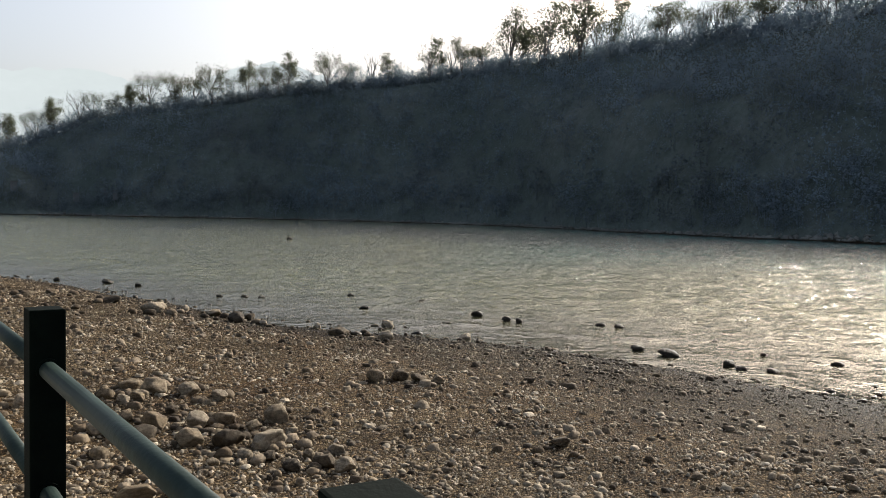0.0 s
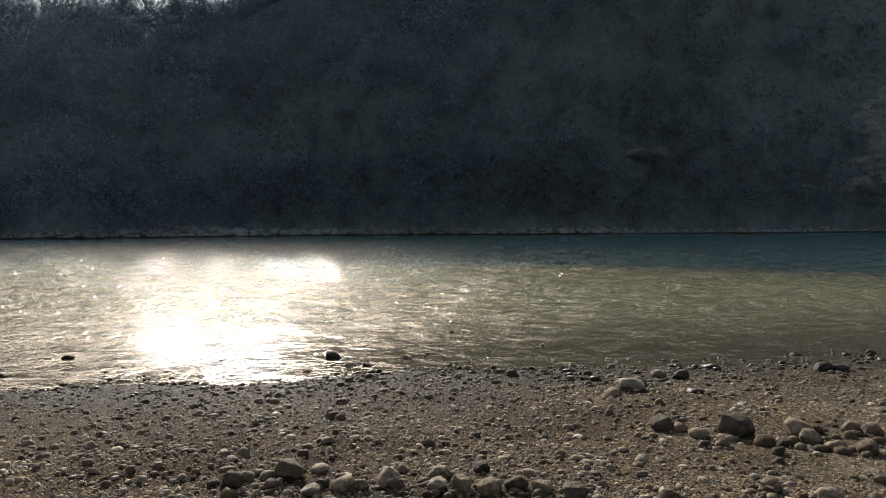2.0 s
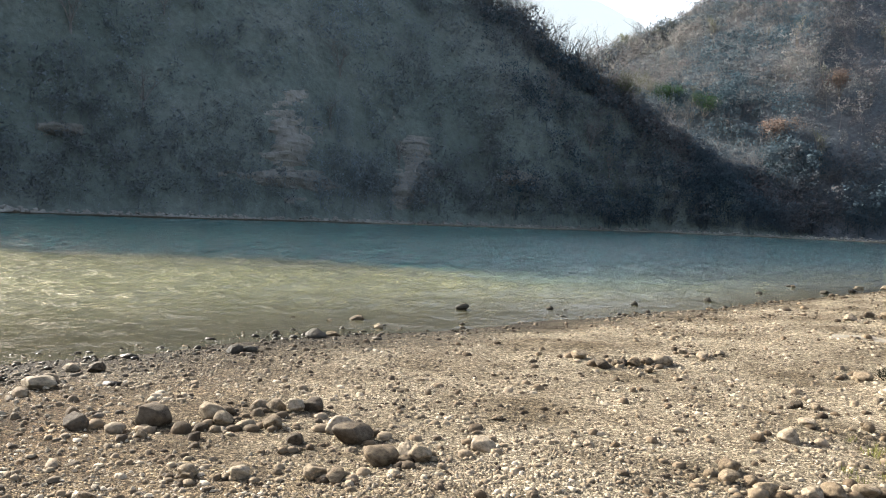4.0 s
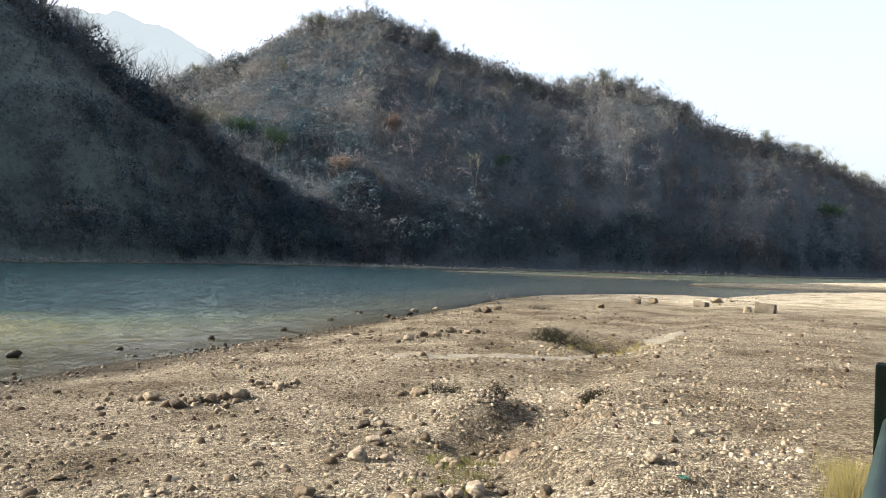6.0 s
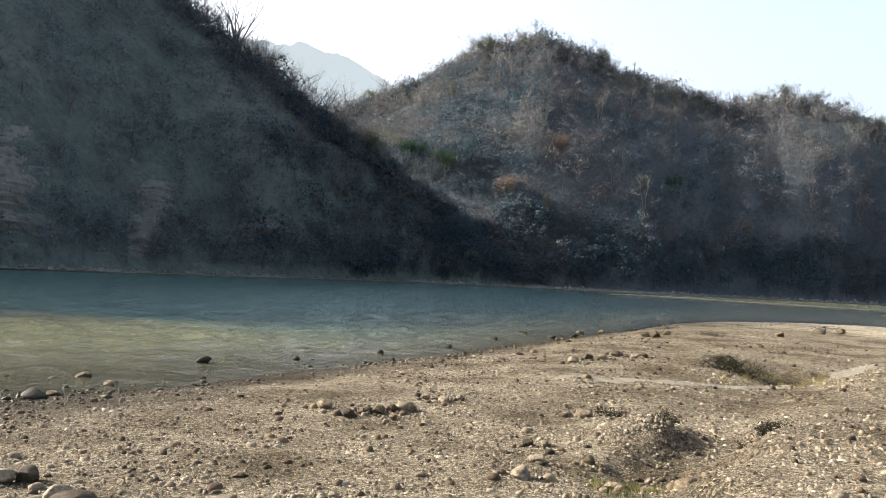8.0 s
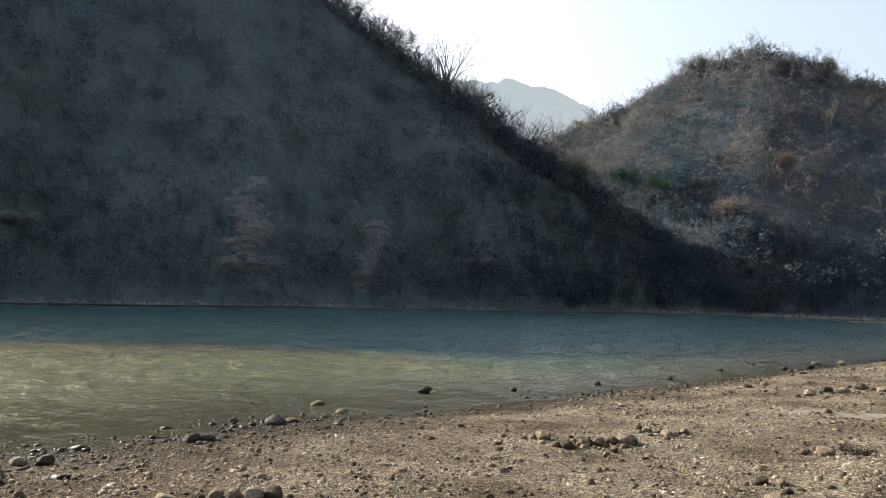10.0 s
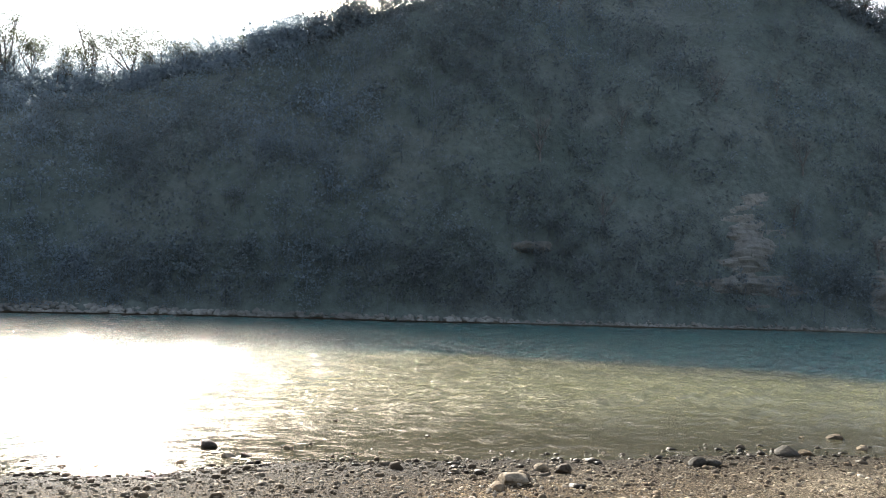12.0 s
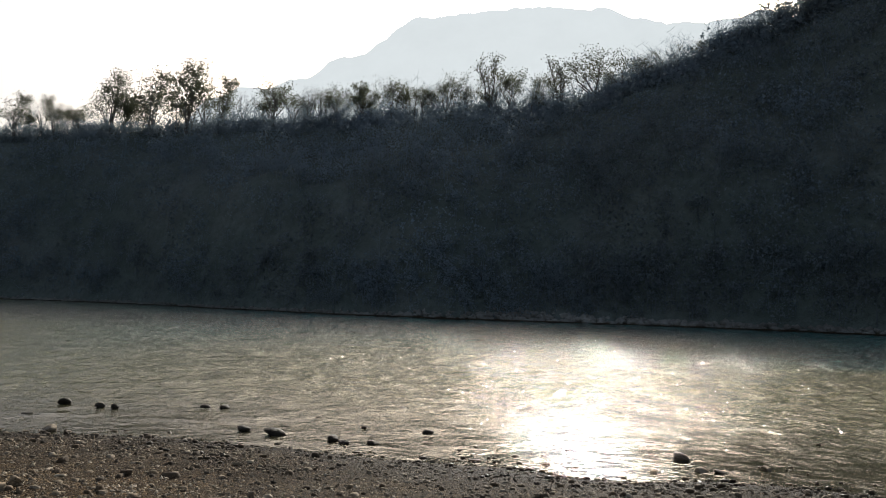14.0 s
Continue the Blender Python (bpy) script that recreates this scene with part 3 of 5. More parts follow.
def build_promenade():
    """A slab along the railing, its edge a hand's width outside the posts, and a wall behind it."""
    line = [Vector((x, y, 0)) for x, y in ((-9.36, 13.52), (-0.0, 0.61), (9.6, -15.3))]
    normal = [Vector((0.80, 0.60, 0)), Vector((0.83, 0.557, 0)), Vector((0.849, 0.529, 0))]
    for name, near, far, low, high, label, kind in (("promenade", 0.13, -6.0, -0.3, DECK, "worn concrete promenade above the beach", "pavement"),
                                                    ("wall_back", -6.0, -6.3, -0.3, DECK + 2.6, "plain concrete wall behind the promenade", "wall")):
        bm = bmesh.new()
        rows = [[bm.verts.new(p + d * o + Vector((0, 0, z))) for o, z in ((near, low), (near, high), (far, high), (far, low))] for p, d in zip(line, normal)]
        for a, c in zip(rows, rows[1:]):
            for k in range(4):
                bm.faces.new((a[k], a[(k + 1) % 4], c[(k + 1) % 4], c[k]))
        bm.faces.new(rows[0]), bm.faces.new(rows[-1])
        bmesh.ops.recalc_face_normals(bm, faces=bm.faces)
        bmesh.ops.bevel(bm, geom=list(bm.edges), offset=0.025, segments=2, affect="EDGES")
        tagged(part(name, bm, CONCRETE), label, kind, kind="structure")


def build_railing():
    railing = new("railing")
    railing.location = (*RAIL_POSTS[4], DECK)
    tagged(railing, "dark green post railing with two grey pipe rails", "railing")
    back = Vector((*RAIL_POSTS[4], 0))
    for k, (x, y) in enumerate(RAIL_POSTS):
        (x0, y0), (x1, y1) = RAIL_POSTS[max(k - 1, 0)], RAIL_POSTS[min(k + 1, len(RAIL_POSTS) - 1)]
        bm = bmesh.new()
        tall = RAIL_HIGH + RAIL_RISE[k]
        box(bm, Matrix.Translation((0, 0, tall / 2)), (0.07, 0.07, tall), 0.004)
        post = part("post", bm, PAINT, railing)
        post.matrix_basis = Matrix.Translation(Vector((x, y, 0)) - back) @ pose(0, 0, 0, 0, 0, math.degrees(math.atan2(y1 - y0, x1 - x0)))
        bm = bmesh.new()
        box(bm, Matrix.Translation((0, 0, 0.006)), (0.15, 0.15, 0.012), 0.002)
        part("base_plate", bm, PAINT, post)
        for z in (tall - 0.125, tall - 0.385):
            bm = bmesh.new()
            tube(bm, [(-0.043, 0, z), (0.043, 0, z)], [0.024, 0.024], 16)
            part("weld_collar", bm, PAINT, post)
    for z in (RAIL_HIGH - 0.125, RAIL_HIGH - 0.385):
        for p, q, up, on in zip(RAIL_POSTS, RAIL_POSTS[1:], RAIL_RISE, RAIL_RISE[1:]):
            bm = bmesh.new()
            tube(bm, [Vector((*p, z + up)) - back, Vector((*q, z + on)) - back], [0.0185, 0.0185], 18)
            part("pipe_rail", bm, PIPE, railing, "smooth grey painted pipe", True)
    return railing


build_promenade()
build_railing()

# ---- boulders ----
PILE_WEST = [(-1.96, 9.88, 0.38, 0.33), (-2.25, 8.73, 0.36, 0.31), (-1.85, 8.79, 0.38, 0.23), (-2.75, 9.33, 0.32, 0.23), (-2.64, 8.61, 0.38, 0.22), (-3.17, 9.19, 0.34, 0.25), (-3.14, 8.77, 0.33, 0.2), (-2.9, 10.87, 0.27, 0.19), (-3.44, 11.17, 0.41, 0.21), (-3.88, 11.18, 0.41, 0.26), (-4.31, 11.44, 0.34, 0.19), (-3.92, 10.67, 0.22, 0.25), (-4.04, 10.45, 0.22, 0.24), (-4.34, 10.64, 0.3, 0.18), (-1.08, 8.74, 0.2, 0.14), (-1.13, 8.18, 0.26, 0.18), (-0.92, 8.05, 0.26, 0.2), (-1.34, 8.46, 0.18, 0.12), (-1.45, 8.0, 0.2, 0.15), (-1.73, 8.33, 0.17, 0.17), (-1.97, 8.3, 0.18, 0.24), (-2.5, 9.55, 0.28, 0.21), (-3.33, 8.0, 0.21, 0.15), (-5.14, 10.07, 0.28, 0.22), (-4.43, 9.05, 0.21, 0.18)]
PILE_WEST_MORE = [(-2.6, 7.03, 0.32, 0.14), (-3.72, 8.86, 0.27, 0.19), (-3.65, 9.52, 0.22, 0.16), (-2.19, 7.96, 0.15, 0.11), (-1.21, 8.05, 0.17, 0.1), (-3.83, 9.56, 0.22, 0.14), (-3.26, 10.04, 0.19, 0.13), (-4.82, 10.73, 0.25, 0.16), (-2.14, 9.4, 0.2, 0.14)]
STRAND_WEST = [(-7.58, 21.7, 0.57, 0.44), (-5.18, 20.88, 0.59, 0.33), (-5.06, 21.64, 0.38, 0.28), (-6.12, 22.01, 0.53, 0.22), (-7.04, 22.59, 0.36, 0.23), (-3.07, 20.44, 0.28, 0.4), (-2.35, 19.12, 0.56, 0.21), (-1.4, 21.07, 0.38, 0.29), (-1.24, 18.29, 0.41, 0.25), (0.58, 19.26, 0.27, 0.24), (-4.44, 20.63, 0.26, 0.17), (-9.29, 23.14, 0.58, 0.21), (-1.01, 12.9, 0.38, 0.23), (-0.63, 13.07, 0.33, 0.22), (-0.32, 12.96, 0.29, 0.14), (-0.03, 12.91, 0.23, 0.14), (-3.74, 14.58, 0.19, 0.13), (1.38, 9.3, 0.27, 0.12), (-11.58, 22.91, 0.53, 0.18), (-11.62, 24.65, 0.49, 0.19), (-9.3, 20.96, 0.31, 0.14)]
SHALLOWS_WEST = [(1.03, 23.54, 0.42, 0.23), (1.8, 22.8, 0.28, 0.19), (2.13, 22.49, 0.25, 0.19), (4.27, 22.01, 0.34, 0.12), (4.7, 21.74, 0.34, 0.15), (4.34, 18.15, 0.34, 0.18), (4.87, 17.49, 0.53, 0.15), (5.77, 16.43, 0.31, 0.19), (5.87, 16.03, 0.26, 0.12), (6.42, 15.8, 0.31, 0.12), (8.99, 20.16, 0.36, 0.12), (6.49, 19.51, 0.23, 0.09), (7.0, 17.87, 0.16, 0.08), (8.11, 16.73, 0.31, 0.1), (-2.35, 24.92, 0.31, 0.14), (-3.15, 28.43, 0.31, 0.16), (-0.63, 27.26, 0.26, 0.11), (0.14, 21.87, 0.24, 0.09), (-6.57, 27.43, 0.31, 0.12), (-5.99, 27.36, 0.27, 0.12), (-7.36, 27.29, 0.23, 0.14), (-11.18, 30.4, 0.31, 0.18), (-14.95, 32.02, 0.34, 0.19), (-12.67, 31.26, 0.6, 0.23), (-14.6, 78.64, 0.76, 0.33)]
SHALLOWS_MID = [(11.41, 12.41, 0.42, 0.23), (12.3, 11.12, 0.23, 0.14), (11.03, 11.44, 0.33, 0.11), (11.23, 11.21, 0.26, 0.09), (13.22, 6.2, 0.34, 0.16), (13.19, 5.77, 0.32, 0.2), (15.35, 4.1, 0.4, 0.18), (15.53, 3.85, 0.38, 0.16), (18.48, 4.02, 0.21, 0.13), (21.3, 2.49, 0.47, 0.18), (20.09, 1.86, 0.28, 0.14), (18.09, 3.01, 0.51, 0.13), (18.54, 2.73, 0.39, 0.13), (14.04, 8.74, 0.11, 0.07), (15.76, 12.81, 0.11, 0.07), (14.36, 7.56, 0.11, 0.08), (21.11, 4.15, 0.21, 0.09), (20.91, 3.17, 0.17, 0.09)]
PILE_MID = [(9.27, 4.31, 0.33, 0.2), (9.6, 3.47, 0.45, 0.33), (9.06, 3.44, 0.19, 0.12), (10.01, 2.92, 0.38, 0.31), (9.7, 2.71, 0.33, 0.21), (9.54, 2.41, 0.28, 0.15), (10.67, 2.5, 0.26, 0.2), (10.58, 2.28, 0.3, 0.21), (10.54, 2.0, 0.32, 0.24), (9.61, 2.07, 0.29, 0.21), (10.64, 1.79, 0.33, 0.23), (9.48, 1.3, 0.35, 0.3), (9.09, 1.08, 0.41, 0.26), (8.94, 1.68, 0.23, 0.17), (8.24, 0.72, 0.38, 0.33), (8.45, 0.47, 0.28, 0.26), (8.28, 0.3, 0.29, 0.35), (6.43, 3.79, 0.3, 0.22), (6.9, 3.12, 0.2, 0.14), (7.64, 1.94, 0.23, 0.26), (7.73, 1.31, 0.22, 0.17), (7.58, 2.44, 0.14, 0.11), (11.5, 5.85, 0.54, 0.11), (6.69, 8.76, 0.14, 0.09)]
PILE_FRONT = [(5.27, 6.35, 0.34, 0.22), (5.36, 5.71, 0.28, 0.19), (5.73, 5.45, 0.32, 0.3), (5.47, 5.56, 0.2, 0.16), (6.16, 5.16, 0.21, 0.16), (6.04, 4.78, 0.24, 0.23), (5.84, 4.93, 0.22, 0.17), (6.59, 4.96, 0.21, 0.18), (6.34, 4.37, 0.24, 0.16), (6.1, 4.49, 0.27, 0.2), (4.74, 6.59, 0.29, 0.2), (5.11, 5.87, 0.19, 0.12), (5.63, 5.23, 0.19, 0.17), (4.93, 6.24, 0.17, 0.11), (6.43, 4.14, 0.24, 0.15)]
PILE_EAST = [(9.36, -3.84, 0.33, 0.17), (10.12, -4.38, 0.22, 0.12), (11.27, -4.7, 0.19, 0.14), (11.15, -4.92, 0.17, 0.12), (10.1, -5.12, 0.2, 0.14), (13.34, -6.59, 0.33, 0.27), (13.76, -6.51, 0.15, 0.13), (8.89, -4.86, 0.24, 0.11), (9.05, -5.37, 0.16, 0.15), (8.8, -5.75, 0.33, 0.16), (8.65, -5.91, 0.21, 0.1), (9.58, -5.71, 0.12, 0.09), (8.2, -2.8, 0.26, 0.18), (7.82, -2.67, 0.22, 0.14), (7.75, -2.86, 0.2, 0.13), (7.51, -2.89, 0.29, 0.13), (7.47, -3.31, 0.26, 0.14), (7.54, -3.55, 0.3, 0.15), (7.66, -3.9, 0.22, 0.24), (7.6, -4.04, 0.18, 0.18), (7.63, -4.25, 0.19, 0.14), (7.62, -4.46, 0.25, 0.19), (7.28, -4.16, 0.2, 0.12), (7.06, -4.29, 0.35, 0.19), (6.89, -4.88, 0.18, 0.28), (8.8, -0.35, 0.38, 0.18), (9.06, -1.54, 0.13, 0.1), (7.65, 1.26, 0.22, 0.2), (7.56, 1.04, 0.28, 0.14), (7.7, 1.97, 0.23, 0.19), (7.66, 2.47, 0.23, 0.15)]
STRAND_EAST = [(15.19, -2.32, 0.34, 0.23), (14.29, -2.59, 0.38, 0.18), (14.48, -2.88, 0.18, 0.14), (14.52, -3.01, 0.21, 0.16), (14.45, -3.15, 0.29, 0.27), (14.59, -3.44, 0.25, 0.21), (14.67, -3.76, 0.34, 0.23), (13.88, -3.3, 0.18, 0.12), (15.85, -4.41, 0.2, 0.14), (15.41, -4.65, 0.29, 0.16), (15.65, -5.04, 0.18, 0.11), (13.23, -3.71, 0.19, 0.09), (15.42, -1.6, 0.15, 0.1), (22.26, -10.6, 0.41, 0.24), (23.2, -11.53, 0.32, 0.21), (22.91, -11.88, 0.39, 0.21), (24.11, -13.01, 0.38, 0.23), (23.81, -13.48, 0.34, 0.19), (23.66, -13.72, 0.34, 0.19), (10.26, -0.58, 0.17, 0.07)]
SHALLOWS_EAST = [(20.13, 1.86, 0.25, 0.14), (24.69, -0.24, 0.44, 0.24), (25.57, -2.96, 0.25, 0.18), (28.04, -6.09, 0.28, 0.2), (30.24, -9.22, 0.35, 0.26), (39.11, -15.71, 0.4, 0.17), (17.92, 3.9, 0.2, 0.15), (23.88, -3.15, 0.23, 0.1), (34.28, -12.52, 0.35, 0.2), (36.25, -16.08, 0.43, 0.22), (37.56, -17.93, 0.4, 0.23)]
FAR_STRAND = [(6.39, -5.81, 0.2, 0.12), (32.79, -19.53, 0.6, 0.34), (33.35, -19.41, 0.47, 0.26), (33.97, -20.85, 0.5, 0.25), (37.61, -32.45, 0.88, 0.27), (38.03, -34.24, 0.6, 0.45), (35.16, -27.9, 0.55, 0.31), (39.01, -40.28, 1.1, 0.36), (28.93, -31.99, 0.55, 0.41), (39.32, -18.98, 0.5, 0.26), (40.45, -20.79, 0.46, 0.24), (38.75, -15.73, 0.29, 0.23)]


def boulder_mesh(name, seed, flat, mat, fine=3):
    """A worn river stone: rounded, with a few flattened sides."""
    rng = random.Random(seed)
    bm = bmesh.new()
    bmesh.ops.create_icosphere(bm, subdivisions=fine, radius=0.56)
    cuts = [(Vector((rng.uniform(-1, 1), rng.uniform(-1, 1), rng.uniform(-0.8, 1))).normalized(), rng.uniform(0.30, 0.43)) for _ in range(15)] + [(Vector((rng.uniform(-0.3, 0.3), rng.uniform(-0.3, 0.3), 1)).normalized(), rng.uniform(0.30, 0.40))]
    for v in bm.verts:
        p = v.co.copy()
        for d, k in cuts:
            over = p.dot(d) - k
            if over > 0:
                p -= d * over * 0.97
        p *= 1 + 0.09 * noise.noise(p * 3.5 + Vector((seed, 0, 0))) + 0.045 * noise.noise(p * 9 + Vector((0, seed, 0)))
        v.co = (p.x, p.y * (0.8 + 0.15 * (seed % 3)), p.z * flat)
    me = bpy.data.meshes.new(name)
    bm.to_mesh(me)
    bm.free()
    me.materials.append(mat)
    me.shade_smooth()
    return me


DRY = [boulder_mesh("boulder", k, 1.0, STONE) for k in range(9)]
SOAKED = [boulder_mesh("boulder", 20 + k, 1.0, WET, 2) for k in range(6)]
rock_rng = random.Random(5)


def lay_boulders(rows, meshes, label, group, sink=0.18):
    for x, y, w, h in rows:
        ob = new("boulder", rock_rng.choice(meshes))
        low = max(beach(x, y), -0.025)
        tall = min(max(h * 1.12, w * 0.45), w * 0.75)
        ob.matrix_world = pose(x, y, low + tall * (0.5 - sink), rock_rng.uniform(-12, 12), rock_rng.uniform(-12, 12), rock_rng.uniform(0, 360)) @ Matrix.Diagonal((w * 0.97, w * rock_rng.uniform(0.85, 1.1), tall, 1))
        tagged(ob, label, "boulder", group)


lay_boulders(PILE_WEST, DRY, "rounded pale brown boulder in a pile on gravel", "boulders piled by the railing")
lay_boulders(PILE_WEST_MORE, DRY, "small rounded boulder beside a larger pile on gravel", "boulders piled by the railing")
lay_boulders(STRAND_WEST, DRY, "brown angular rock lying along the upstream strand", "rocks on the upstream strand")
lay_boulders(SHALLOWS_WEST, SOAKED, "dark wet rock standing in the upstream shallows", "rocks in the shallows", 0.2)
lay_boulders(SHALLOWS_MID, SOAKED[:2] + DRY[:3], "smooth rock half sunk at the water's edge", "rocks in the shallows", 0.2)
lay_boulders(PILE_MID, DRY, "large rounded grey boulder heaped on the pebble beach", "boulders heaped on the middle beach")
lay_boulders(PILE_FRONT, DRY, "rounded boulder in a low row on the gravel", "boulders in a row below the promenade")
lay_boulders(PILE_EAST, DRY, "pale rounded boulder lying beside the gravel heap", "boulders by the gravel heap")
lay_boulders(STRAND_EAST, DRY, "sunlit pale boulder in a loose line on the beach", "boulders on the downstream strand")
lay_boulders(SHALLOWS_EAST, SOAKED, "dark wet stone along the downstream waterline", "rocks in the shallows", 0.2)
lay_boulders(FAR_STRAND, DRY, "scattered boulder on the far sandy beach", "boulders on the far beach")


# ---- pebbles ----
def ball(fine=1):
    bm = bmesh.new()
    bmesh.ops.create_icosphere(bm, subdivisions=fine, radius=1)
    bm.verts.index_update()
    v = np.array([p.co for p in bm.verts])
    f = np.array([[p.index for p in q.verts] for q in bm.faces])
    bm.free()
    return v, f


def scatter(name, centres, sizes, rng, mat, parent=None, flat=0.55, base=None, tint=None, smooth=True):
    """Many small stones as one mesh."""
    v, f = base or ball()
    n, k = len(centres), len(v)
    a = rng.uniform(0, 2 * np.pi, n)
    jig = 1 + rng.uniform(-0.3, 0.3, (n, k)) * (1 if k < 20 else 0.4)
    p = v[None] * jig[..., None] * sizes[:, None, None]
    p[..., 0] *= rng.uniform(0.9, 1.5, (n, 1))
    p[..., 2] *= rng.uniform(flat * 0.7, flat * 1.3, (n, 1))
    c, s = np.cos(a)[:, None], np.sin(a)[:, None]
    q = np.stack((p[..., 0] * c - p[..., 1] * s, p[..., 0] * s + p[..., 1] * c, p[..., 2]), -1) + centres[:, None]
    faces = (f[None] + (np.arange(n) * k)[:, None, None]).reshape(-1, f.shape[1])
    return heap_mesh(name, q.reshape(-1, 3), faces, mat, parent, smooth)


def heap_mesh(name, q, faces, mat, parent=None, smooth=True):
    me = bpy.data.meshes.new(name)
    sides = faces.shape[1]
    me.vertices.add(len(q))
    me.vertices.foreach_set("co", q.astype(np.float32).ravel())
    me.loops.add(faces.size)
    me.loops.foreach_set("vertex_index", faces.astype(np.int32).ravel())
    me.polygons.add(len(faces))
    me.polygons.foreach_set("loop_start", np.arange(0, faces.size, sides, dtype=np.int32))
    me.update()
    me.validate()
    me.materials.append(mat)
    if smooth:
        me.shade_smooth()
    ob = new(name, me)
    if parent:
        ob.parent = parent
    return ob


def beach_spots(rng, count, reach, bias, size, spread, cap):
    pts, sizes = [], []
    while len(pts) < count:
        a = rng.uniform(-36, 152)
        r = 6.2 + reach * rng.uniform() ** bias if rng.uniform() > 0.07 else rng.uniform(1.0, 6.4)
        x, y = spot(a, r)
        if 0.83 * x + 0.557 * (y - 0.61) < 0.35:
            continue
        if r > float(np.interp(a, SHORE_A, SHORE_R)) + 0.9 or rng.uniform() < 0.12 * min(1, max(0, (0.5 * x - 0.866 * y - 6) / 5)) + 0.45 * (0.5 * x - 0.866 * y > 46):
            continue
        if rng.uniform() > 0.8 + 0.6 * wave(x, y, 0.25, 4.0) + 0.3 * wave(x, y, 0.8, 2.0):
            continue
        s = min(cap, size * math.exp(rng.normal(0, spread))) * (1 + r / 40) * (1 - 0.22 * min(1, max(0, (0.5 * x - 0.866 * y) / 7)))
        pts.append((x, y, max(beach(x, y), -0.03) + s * 0.19))
        sizes.append(s)
    return np.array(pts), np.array(sizes)


def build_pebbles():
    rng = np.random.default_rng(11)
    # worn slabs: a wide rim, a narrower shoulder and a low crown
    slab = [(math.cos(k * math.pi / 3), math.sin(k * math.pi / 3), -0.3) for k in range(6)] + [(0.74 * math.cos(k * math.pi / 3 + 0.3), 0.74 * math.sin(k * math.pi / 3 + 0.3), 0.55) for k in range(6)] + [(0, 0, 0.8)]
    skin = [q for k in range(6) for q in ((k, (k + 1) % 6, 6 + k), ((k + 1) % 6, 6 + (k + 1) % 6, 6 + k), (6 + k, 6 + (k + 1) % 6, 12))]
    pts, sizes = beach_spots(rng, 17000, 50, 1.8, 0.0108, 0.62, 0.042)
    far_pts, far_sizes = beach_spots(rng, 19000, 22, 0.9, 0.0135, 0.62, 0.055)
    pts, sizes = np.concatenate((pts, far_pts)), np.concatenate((sizes, far_sizes))
    ob = scatter("pebbles", pts, sizes, rng, PEBBLE, flat=0.52, base=(np.array(slab), np.array(skin)), smooth=False)
    tagged(ob, "countless rounded brown and grey river pebbles", "pebbles", kind="stuff")
    ring = [(math.cos(k * math.pi / 3), math.sin(k * math.pi / 3), -0.35) for k in range(6)]
    top = [(0.5 * math.cos(k * math.pi * 2 / 3 + 0.4), 0.5 * math.sin(k * math.pi * 2 / 3 + 0.4), 0.75) for k in range(3)]
    sides = np.array([(0, 1, 6), (1, 2, 7), (2, 3, 7), (3, 4, 8), (4, 5, 8), (5, 0, 6), (1, 7, 6), (3, 8, 7), (5, 6, 8), (6, 7, 8)])
    pts, sizes = beach_spots(rng, 68000, 42, 1.9, 0.0095, 0.5, 0.026)
    # the heaps are full of stones
    more, big = [], []
    for x0, y0, x1, y1, wide, high in HEAPS:
        for _ in range(700 if high > 0.12 else 0):
            k = rng.uniform()
            x, y = x0 + k * (x1 - x0) + rng.normal(0, wide * 0.7), y0 + k * (y1 - y0) + rng.normal(0, wide * 0.7)
            s = 0.011 * math.exp(rng.normal(0, 0.5))
            more.append((x, y, beach(x, y) + s * 0.2))
            big.append(s)
    pts, sizes = np.concatenate((pts, more)), np.concatenate((sizes, big))
    ob = scatter("broken_stones", pts, sizes, rng, PEBBLE, flat=0.9, base=(np.array(ring + top), sides), smooth=False)
    tagged(ob, "countless small broken stones between river pebbles", "stones", kind="stuff")
    # lumpier stones lie in loose drifts over the gravel
    pts, sizes = beach_spots(rng, 5200, 34, 1.25, 0.026, 0.42, 0.075)
    ob = scatter("rough_stones", pts, sizes, rng, COBBLE, flat=0.85, base=(np.array(slab), np.array(skin)), smooth=False)
    return tagged(ob, "scattered blocky brown stones lying on the gravel", "stones", kind="stuff")



def build_shore_stones():
    """Wet cobbles strewn along the waterline, some of them awash."""
    rng = np.random.default_rng(23)
    pts, sizes = [], []
    while len(pts) < 800:
        a = rng.uniform(-30, 134)
        r = float(np.interp(a, SHORE_A, SHORE_R)) + rng.normal(0.0, 0.95)
        x, y = spot(a, r)
        if rng.uniform() > 0.35 + 1.4 * wave(x, y, 0.3, 6.0):
            continue
        s = min(0.10, 0.026 * math.exp(rng.normal(0, 0.55))) * (1 + r / 60)
        pts.append((x, y, max(beach(x, y), -s * 0.35) + s * 0.1))
        sizes.append(s)
    ob = scatter("shore_stones", np.array(pts), np.array(sizes), rng, WET_PEBBLE, flat=0.65)
    return tagged(ob, "wet dark cobbles strewn along the waterline", "stones", kind="stuff")



